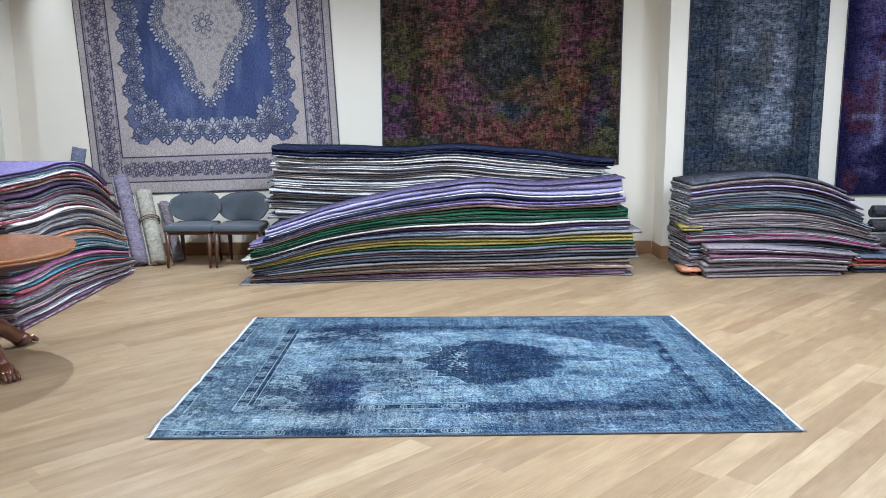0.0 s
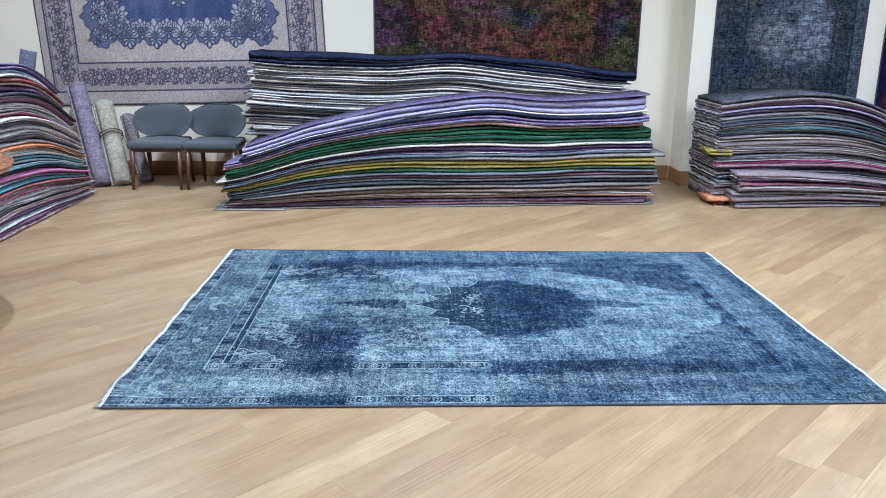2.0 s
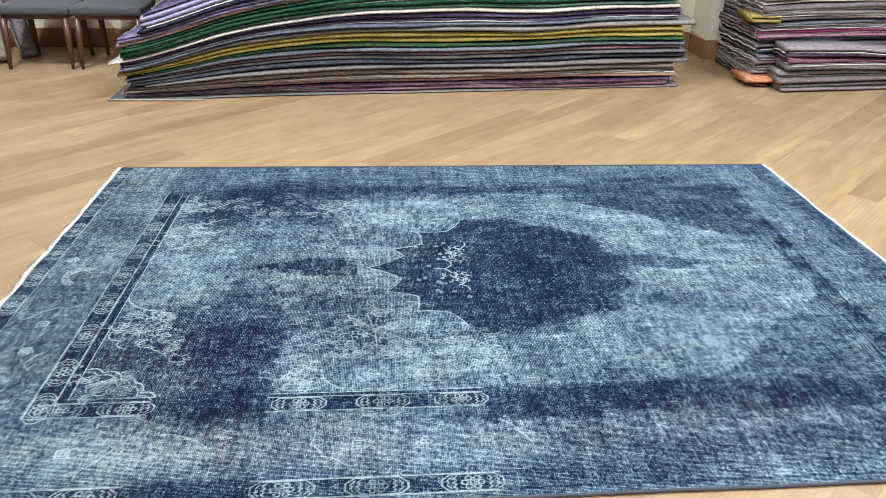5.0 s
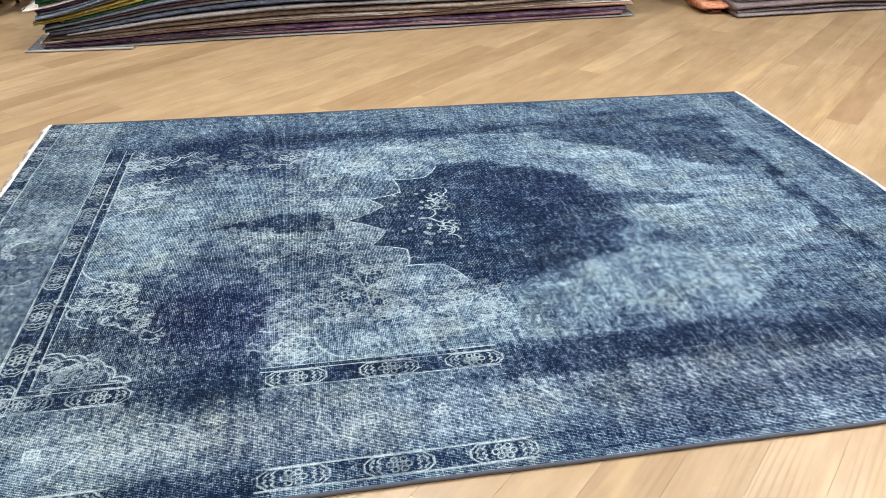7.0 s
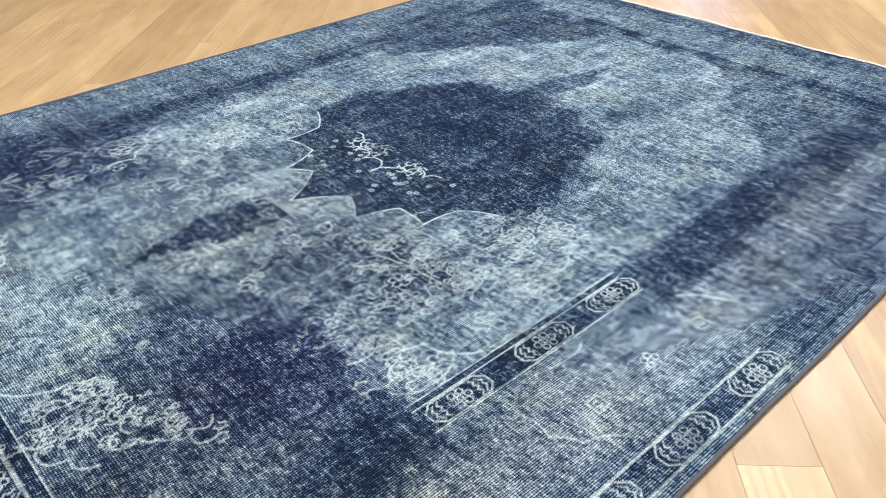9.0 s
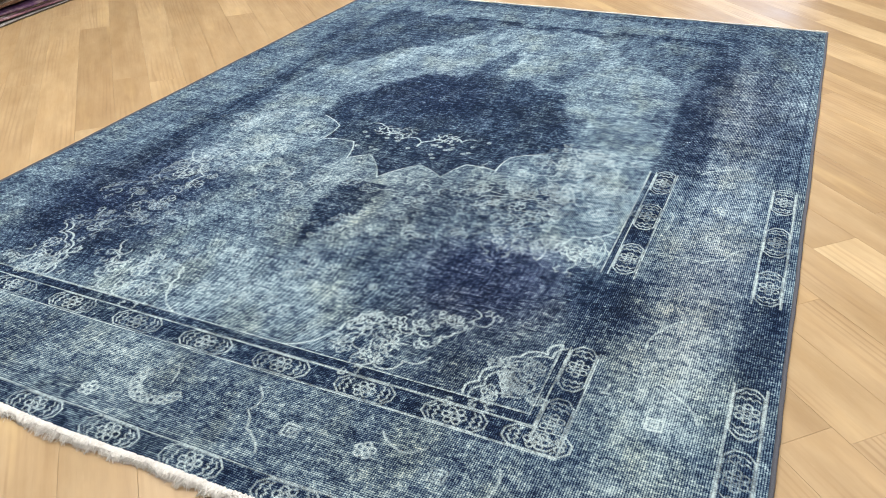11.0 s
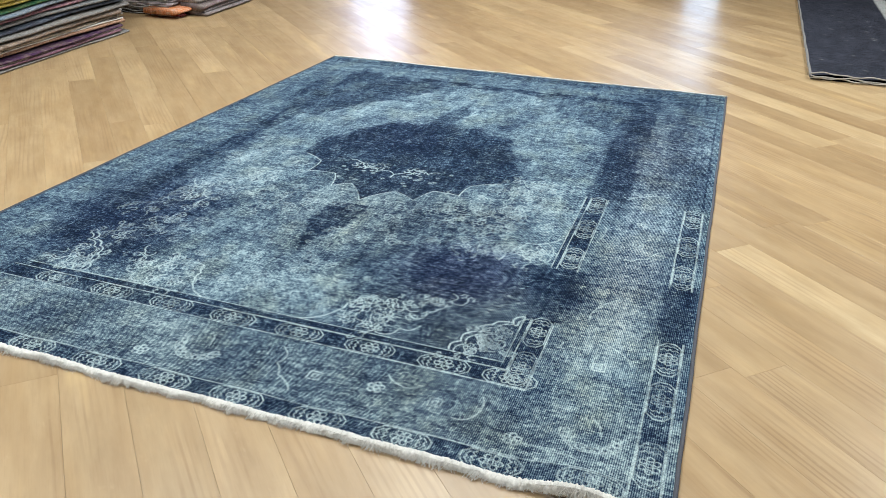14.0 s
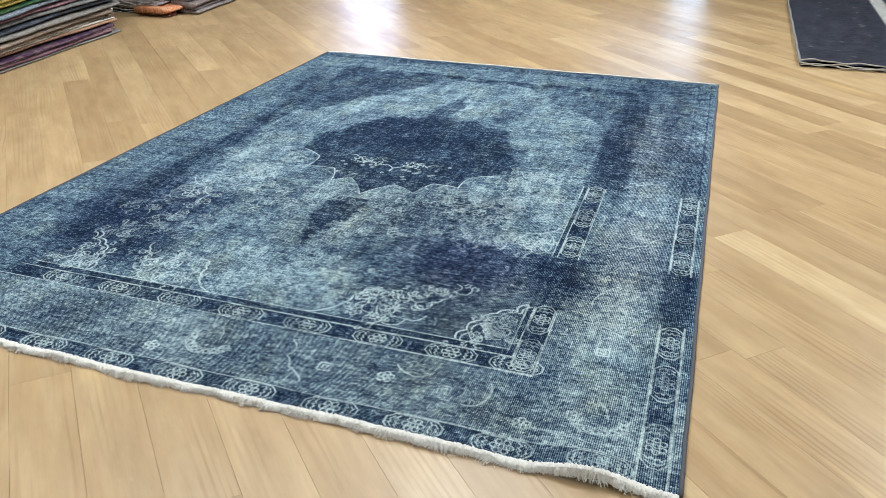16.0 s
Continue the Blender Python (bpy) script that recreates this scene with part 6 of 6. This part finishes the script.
# ---- two upholstered chairs ----
def chair(at):
    c = thing("dining_chair", "grey upholstered shell-back chair with walnut legs by the wall", "chair", "pair of chairs", at=at)
    # seat cushion with a soft, bowed front
    bm = box(-0.255, 0.255, -0.01, 0.47, 0.382, 0.447, 0.028, 4)
    for v in bm.verts:
        v.co.z += 0.010 * (1 - (v.co.x / 0.26) ** 2) * (v.co.z > 0.42)
        v.co.x *= 1 - 0.10 * max(0, v.co.y) / 0.47
    part("seat", bm, GREY_CLOTH, c, smooth=True)
    part("seat_frame", box(-0.225, 0.225, 0.02, 0.44, 0.352, 0.383, 0.006), WALNUT, c)
    # backrest: a padded shell, wide and round-shouldered, that wraps forward at the sides
    bm = bmesh.new()
    rows, cols = 16, 28
    grid = []
    for side in (0, 1):
        sheet = []
        for i in range(rows + 1):
            row = []
            for j in range(cols + 1):
                s, v = -1 + 2 * j / cols, -1 + 2 * i / rows
                a = s * (0.52 + 0.48 * math.sqrt(1 - v * v / 2))
                b = v * (0.45 + 0.55 * math.sqrt(1 - s * s / 2))
                narrow = 1 - 0.34 * max(0.0, -b + 0.1) ** 1.5
                x = 0.278 * a * narrow
                z = 0.600 + 0.158 * b - 0.020 * a * a * max(0, b)
                y = 0.475 + 0.045 * (b + 1) / 2 - 0.20 * abs(a) ** 2.4
                pad = 0.012 + 0.022 * (1 - abs(s) ** 5) * (1 - abs(v) ** 5)
                row.append(bm.verts.new((x, y + (pad if side else -pad), z)))
            sheet.append(row)
        grid.append(sheet)
    for side, sheet in enumerate(grid):
        for i in range(rows):
            for j in range(cols):
                q = (sheet[i][j], sheet[i][j + 1], sheet[i + 1][j + 1], sheet[i + 1][j])
                bm.faces.new(q if side == 0 else tuple(reversed(q)))
    a, b = grid
    for i in range(rows):
        for j in (0, cols):
            bm.faces.new((a[i][j], a[i + 1][j], b[i + 1][j], b[i][j]))
    for j in range(cols):
        for i in (0, rows):
            bm.faces.new((a[i][j], a[i][j + 1], b[i][j + 1], b[i][j]))
    bmesh.ops.recalc_face_normals(bm, faces=list(bm.faces))
    back = part("backrest", bm, GREY_CLOTH, c, smooth=True)
    sub = back.modifiers.new("round", "SUBSURF")
    sub.levels = sub.render_levels = 1
    # piping round the rim of the backrest
    rim = []
    for k in range(61):
        q = 2 * math.pi * k / 60
        s, v = max(-1, min(1, 1.28 * math.cos(q))), max(-1, min(1, 1.28 * math.sin(q)))
        a, b = s * (0.52 + 0.48 * math.sqrt(1 - v * v / 2)), v * (0.45 + 0.55 * math.sqrt(1 - s * s / 2))
        narrow = 1 - 0.34 * max(0.0, -b + 0.1) ** 1.5
        rim.append((0.281 * a * narrow, 0.475 + 0.045 * (b + 1) / 2 - 0.20 * abs(a) ** 2.4 - 0.006, 0.600 + 0.161 * b - 0.020 * a * a * max(0, b)))
    part("piping", tube(rim, [0.0055] * 61, 6), GREY_CLOTH, c, smooth=True)
    for x, y, lx, ly in ((-0.215, 0.03, -0.222, 0.005), (0.215, 0.03, 0.222, 0.005), (-0.19, 0.41, -0.205, 0.50), (0.19, 0.41, 0.205, 0.50)):
        part("leg", tube([(x, y, 0.36), ((x + lx) / 2, (y + ly) / 2, 0.18), (lx, ly, 0.0)], [0.025, 0.021, 0.013], 10), WALNUT, c, smooth=True)
    return c


first_chair = chair(pose(-2.835, 9.44, 0, 0, 0, 0))
copy_thing(first_chair, pose(-2.325, 9.44, 0, 0, 0, -1.5))


# ---- round pedestal table ----
def table():
    t = thing("pedestal_table", "round varnished mahogany pedestal table with carved claw feet", "table", at=pose(-3.2, 6.1, 0))
    part("tabletop", lathe([(0.0, 0.715), (0.60, 0.715), (0.632, 0.72), (0.642, 0.728), (0.636, 0.737), (0.648, 0.746), (0.652, 0.754), (0.645, 0.7605), (0.62, 0.762), (0.0, 0.762)], 72), TABLE_WOOD, t, smooth=False)
    part("apron", lathe([(0.0, 0.66), (0.50, 0.66), (0.51, 0.665), (0.51, 0.712), (0.50, 0.716), (0.0, 0.716)], 72), TABLE_DARK, t)
    part("column", lathe([(0.0, 0.16), (0.13, 0.16), (0.15, 0.19), (0.15, 0.24), (0.11, 0.27), (0.075, 0.32), (0.095, 0.38), (0.11, 0.43), (0.085, 0.50), (0.06, 0.54), (0.09, 0.58), (0.14, 0.62), (0.16, 0.65), (0.0, 0.65)], 32), TABLE_DARK, t, smooth=True)
    for k in range(3):
        a = radians(-40 + 120 * k)
        u, s = Vector((math.cos(a), math.sin(a), 0)), Vector((-math.sin(a), math.cos(a), 0))
        pts = [u * r + Vector((0, 0, z)) for r, z in ((0.08, 0.22), (0.16, 0.23), (0.25, 0.19), (0.33, 0.13), (0.39, 0.085), (0.44, 0.06))]
        leg = part("leg", tube(pts, [0.06, 0.065, 0.058, 0.05, 0.048, 0.046], 12), TABLE_DARK, t, smooth=True)
        part("paw", tube([u * r + Vector((0, 0, z)) for r, z in ((0.40, 0.06), (0.45, 0.055), (0.50, 0.038), (0.535, 0.022))], [0.052, 0.06, 0.042, 0.020], 12, 0.85), TABLE_DARK, leg, "carved paw foot", True)
        for j in (-1.5, -0.5, 0.5, 1.5):
            toe = [u * r + s * (j * 0.026) + Vector((0, 0, z)) for r, z in ((0.47, 0.055), (0.51, 0.05), (0.545, 0.026), (0.56, 0.012))]
            part("toe", tube(toe, [0.014, 0.017, 0.015, 0.009], 8), TABLE_DARK, leg, smooth=True)
            part("claw", tube([u * 0.505 + s * (j * 0.026) + Vector((0, 0, 0.064)), u * 0.522 + s * (j * 0.026) + Vector((0, 0, 0.060))], [0.007, 0.005], 6), GILT, leg, "worn gilt knuckle", True)
    return t


table()
bowl = thing("bowl", "brown glazed bowl on a white saucer on the table", "bowl", at=pose(-3.17, 5.92, 0.762))
part("vessel", lathe([(0.0, 0.012), (0.05, 0.012), (0.055, 0.02), (0.085, 0.05), (0.115, 0.095), (0.125, 0.13), (0.118, 0.13), (0.105, 0.095), (0.075, 0.055), (0.0, 0.03)], 36), plain("brown_glaze", (0.13, 0.05, 0.018), 0.15, 0.2, 0.3, 20, coat=0.5), bowl, smooth=True)
part("saucer", lathe([(0.0, 0.0), (0.10, 0.0), (0.15, 0.010), (0.148, 0.0125), (0.0, 0.011)], 40), plain("white_china", (0.75, 0.76, 0.76), 0.15, coat=0.4), bowl, "white china saucer", True)


def bouquet():
    v = thing("vase", "dark teal glass vase with white blossoms on the table", "vase", at=pose(-3.43, 6.02, 0.762))
    part("vessel", lathe([(0.0, 0.0), (0.05, 0.0), (0.065, 0.04), (0.06, 0.12), (0.038, 0.19), (0.05, 0.23), (0.043, 0.23), (0.03, 0.19), (0.0, 0.18)], 28), plain("dark_teal_glass", (0.02, 0.06, 0.065), 0.1, 0, 0.2, 20, coat=0.6), v, smooth=True)
    petal, stem = plain("white_petal", (0.78, 0.77, 0.74), 0.7), plain("green_stem", (0.05, 0.09, 0.03), 0.6)
    rng = random.Random(2)
    for k in range(8):
        a = k * 0.785 + 0.2
        tip = Vector((0.13 * math.cos(a) * (0.6 + 0.5 * (k % 2)), 0.13 * math.sin(a) * (0.6 + 0.5 * (k % 2)), 0.31 + 0.05 * (k % 3)))
        part("stem", tube([(0, 0, 0.15), tuple(tip * 0.5 + Vector((0, 0, 0.12))), tuple(tip)], [0.003] * 3, 6), stem, v, smooth=True)
        bm = bmesh.new()
        for p in range(9):
            b = p * 0.698
            d = Vector((math.cos(b), math.sin(b), 0.5 + 0.4 * (p % 2))).normalized()
            s = d.cross(Vector((0, 0, 1))).normalized() * 0.014
            q = [tip, tip + d * 0.020 + s, tip + d * 0.042, tip + d * 0.020 - s]
            bm.faces.new([bm.verts.new(c + Vector((0, 0, 0.003 * rng.random()))) for c in q])
        bloom = part("blossom", bm, petal, v, "white blossom", True)
        sol = bloom.modifiers.new("thickness", "SOLIDIFY")
        sol.thickness = 0.002


bouquet()


# ---- dark things by the window ----
def dark_rug():
    w = Weave(0, 3.35, 0, 2.0, 0.02)
    X, Y = w.X, w.Y
    col = np.broadcast_to(np.array((0.022, 0.023, 0.031)), X.shape + (3,)).copy()
    col *= (0.7 + 0.7 * clouds(X, Y, 5, 16, 4))[..., None]
    col = lerp(col, (0.26, 0.26, 0.26), smoothstep(0.78, 0.86, clouds(X, Y, 22, 30, 8)) * 0.3)
    col = lerp(col, (0.30, 0.30, 0.29), ((Y > 1.27) & (Y < 1.37)) * 0.85)
    z = 0.022 + 0.004 * (clouds(X, Y, 2, 2, 6)) + 0.010 * (1 - smoothstep(0.0, 0.07, X)) * (0.5 + 0.5 * np.sin(Y * 21))
    rug = thing("flat_rug", "dark charcoal flatwoven rug folded double on the floor, pale hem", "rug", at=pose(2.25, 2.475, 0))
    face = new("face", w.mesh("face", col, FLOOR_CARPET, z))
    face.parent = rug
    part("under_layer", box(0.0, 3.35, 0.0, 2.0, 0.001, 0.018, 0.006), FLOOR_CARPET, rug)
    for zz, dx in ((0.030, -0.004), (0.014, -0.016), (0.006, -0.022)):
        pts = [(dx + 0.016 * math.sin(k * 0.8 + zz * 300) * max(0, k - 70) / 50 + 0.002 * math.sin(k * 1.7), 2.0 * k / 120, zz + 0.004 * math.sin(k * 0.4 + zz * 200) + 0.012 * max(0, k - 80) / 40) for k in range(121)]
        part("hem", tube(pts, [0.0042] * 121, 6), plain("grey_cotton_hem", (0.30, 0.275, 0.24), 0.95, 0, 0.35, 60), rug, "pale rolled hem", True)
    pts = [(3.35 * k / 40, 2.0, 0.02 + 0.003 * math.sin(k)) for k in range(41)]
    part("selvedge", tube(pts, [0.009] * 41, 6), plain("grey_selvedge", (0.16, 0.15, 0.14), 0.9), rug, smooth=True)


dark_rug()


def rack():
    r = thing("display_rack", "black metal display rack hung with dark rugs", "rack")
    posts = ((5.36, 4.87), (5.30, 4.50), (5.38, 3.6))
    for x, y in posts:
        part("post", tube([(x, y, 0.0), (x, y, 1.75)], [0.014, 0.014], 10), BLACK_METAL, r, smooth=True)
        part("foot", tube([(x - 0.06, y - 0.05, 0.012), (x, y, 0.02), (x + 0.05, y + 0.05, 0.012)], [0.010, 0.013, 0.010], 8), BLACK_METAL, r, smooth=True)
    part("rail", tube([(5.36, 4.87, 1.75), (5.30, 4.50, 1.75), (5.38, 3.6, 1.75)], [0.014] * 3, 10), BLACK_METAL, r, smooth=True)
    return r


rack()


def draped_rug(x0, y0, x1, y1, z0, z1, colour, second, label):
    rug = thing("hanging_rug", label, "rug", "rugs on the rack")
    bm = bmesh.new()
    n = 40
    d = Vector((x1 - x0, y1 - y0, 0))
    nrm = Vector((-d.y, d.x, 0)).normalized()
    rings = []
    for k in range(n + 1):
        f = k / n
        p = Vector((x0, y0, 0)) + d * f
        rings.append([bm.verts.new(p + nrm * (s + 0.02 * math.sin(f * 22) * (1 - t)) + Vector((0, 0, z0 + (z1 - z0) * t + 0.008 * math.sin(f * 15) * (1 - t)))) for s, t in ((-0.012, 0), (-0.012, 0.5), (-0.012, 1), (0.012, 1), (0.012, 0.5), (0.012, 0))])
    for a, b in zip(rings, rings[1:]):
        for k in range(6):
            bm.faces.new((a[k], b[k], b[(k + 1) % 6], a[(k + 1) % 6]))
    bm.faces.new(rings[0]), bm.faces.new(list(reversed(rings[-1])))
    bmesh.ops.recalc_face_normals(bm, faces=list(bm.faces))
    part("body", bm, wool(colour, second, label[:5]), rug, smooth=True)


draped_rug(5.46, 5.16, 5.42, 3.3, 0.035, 1.8, (0.012, 0.012, 0.014), (0.03, 0.03, 0.036), "black rug hanging from the display rack")
# only the foot is in view; the unseen height is added to narrow window glare
stack(Matrix.Translation((5.28, 7.05, 0)) @ Matrix.Rotation(radians(-76), 4, "Z"), [(PLUM, CHARCOAL, 0.06, "dark wine"), (CHARCOAL, PLUM, 0.08, "charcoal"), (RED, PLUM, 0.08, "dark red"), (CHARCOAL, SLATE, 0.09, "black"), (PLUM, BROWN, 0.09, "plum"), (SLATE, CHARCOAL, 0.09, "dark slate"), (CHARCOAL, PLUM, 0.09, "charcoal"), (RED, PLUM, 0.09, "dark red"), (PLUM, CHARCOAL, 0.09, "plum"), (CHARCOAL, SLATE, 0.09, "black"), (SLATE, PLUM, 0.09, "dark slate")],
      0.012, lambda x: 1.0, lambda x: 0.0, 0.9, lambda f: -1.2, lambda f: 1.6, "dark stack near the window", 31, "in a dark stack near the window")


# ---- oak floor, planks laid on the diagonal ----
tagged(new("ground_slab", put_mesh("ground_slab", box(ROOM_W - 0.2, ROOM_E + 0.2, ROOM_S - 0.2, WALL_N + 0.2, -0.2, -0.018), SUBFLOOR)), "dark screed under the planks", "floor", kind="structure")
floor = tagged(new("floor"), "oiled oak plank floor laid on the diagonal", "floor", kind="structure")
PLANK_W, SEAM, GAP = 0.1442, 0.508, 0.0004
ALONG, ACROSS = Vector((1, 1, 0)).normalized(), Vector((1, -1, 0)).normalized()


def clip(poly, axis, limit, keep_less):
    out = []
    for p, q in zip(poly, poly[1:] + poly[:1]):
        a, b = (p[axis] <= limit) == keep_less, (q[axis] <= limit) == keep_less
        if a:
            out.append(p)
        if a != b:
            f = (limit - p[axis]) / (q[axis] - p[axis])
            out.append(p + (q - p) * f)
    return out


def plank_mesh(length):
    bm = bmesh.new()
    uv = bm.loops.layers.uv.new("UVMap")
    b = 0.0003
    def ring(i, z):
        return [bm.verts.new(v) for v in ((i, i, z), (length - i, i, z), (length - i, PLANK_W - i, z), (i, PLANK_W - i, z))]
    low, mid, top = ring(GAP / 2, -0.015), ring(GAP / 2, -b), ring(GAP / 2 + b, 0.0)
    bm.faces.new(top)
    for a, c in ((low, mid), (mid, top)):
        for k in range(4):
            bm.faces.new((a[k], a[(k + 1) % 4], c[(k + 1) % 4], c[k]))
    for f in bm.faces:
        for l in f.loops:
            l[uv].uv = (l.vert.co.x, l.vert.co.y)
    return put_mesh("plank", bm, OAK_LOOSE)


lengths = (2.2, 1.8, 1.4)
shared = {l: plank_mesh(l) for l in lengths}
prng = random.Random(41)
turn = Matrix(((ALONG.x, -ACROSS.x, 0, 0), (ALONG.y, -ACROSS.y, 0, 0), (0, 0, 1, 0), (0, 0, 0, 1)))
rest, near_count = bmesh.new(), 0
rest_uv = rest.loops.layers.uv.new("UVMap")
jobs = []
JOINTS = {24: 3.19, 39: 5.51}          # rows in which an end joint shows clearly, and where it lies along the row
for row in range(-100, 100):
    s = -9.0 + prng.uniform(0, 1.3)
    cuts = [s]
    while cuts[-1] < 14:
        cuts.append(cuts[-1] + prng.choice(lengths))
    if row in JOINTS:
        near = min(cuts, key=lambda c: abs(c - JOINTS[row]))
        cuts = [c + JOINTS[row] - near for c in cuts]
    for s, e in zip(cuts, cuts[1:]):
        L = min(lengths, key=lambda l: abs(l - (e - s)))
        o = ALONG * s + (-ACROSS) * ((row + SEAM) * PLANK_W)
        c = o + ALONG * (L / 2) + (-ACROSS) * (PLANK_W / 2)
        tone = prng.random()
        if row == 24 and abs(e - JOINTS[24]) < 0.01:
            tone = 0.93
        if row == 39 and abs(s - JOINTS[39]) < 0.01:
            tone = 1.0
        if ROOM_W - 1.2 < c.x < ROOM_E + 1.2 and ROOM_S - 1.2 < c.y < WALL_N + 1.2:
            jobs.append((o, L, c, tone))
# the planks round the laid-out rug are single pieces
inner = [j for j in jobs if -3.6 < j[2].x < 3.0 and 2.3 < j[2].y < 8.5]
inner.sort(key=lambda j: (j[2] - Vector((-0.4, 5.4, 0))).length)
single = {id(j) for j in inner[:300]}
for j in jobs:
    o, L, c, tone = j
    if id(j) in single:
        ob = new("plank", shared[L])
        ob.parent = floor
        ob.color = (tone, tone, tone, 1)
        ob.matrix_basis = Matrix.Translation(o) @ turn
        continue
    g2 = GAP / 2
    corners = [o + ALONG * a + (-ACROSS) * b for a, b in ((g2, g2), (L - g2, g2), (L - g2, PLANK_W - g2), (g2, PLANK_W - g2))]
    for axis, limit, less in ((0, ROOM_W - 0.05, False), (0, ROOM_E + 0.05, True), (1, ROOM_S - 0.05, False), (1, WALL_N + 0.05, True)):
        corners = clip(corners, axis, limit, less) if corners else corners
    if len(corners) < 3:
        continue
    top = [rest.verts.new(p) for p in corners]
    low = [rest.verts.new(p - Vector((0, 0, 0.015))) for p in corners]
    fs = [rest.faces.new(top)] + [rest.faces.new((low[k], low[(k + 1) % len(low)], top[(k + 1) % len(top)], top[k])) for k in range(len(top))]
    for f in fs:
        for l in f.loops:
            d = l.vert.co - o
            l[rest_uv].uv = (d.dot(ALONG), d.dot(-ACROSS))
rest_ob = part("planks", rest, OAK_JOINED, floor)
tagged(rest_ob, kind="stuff")
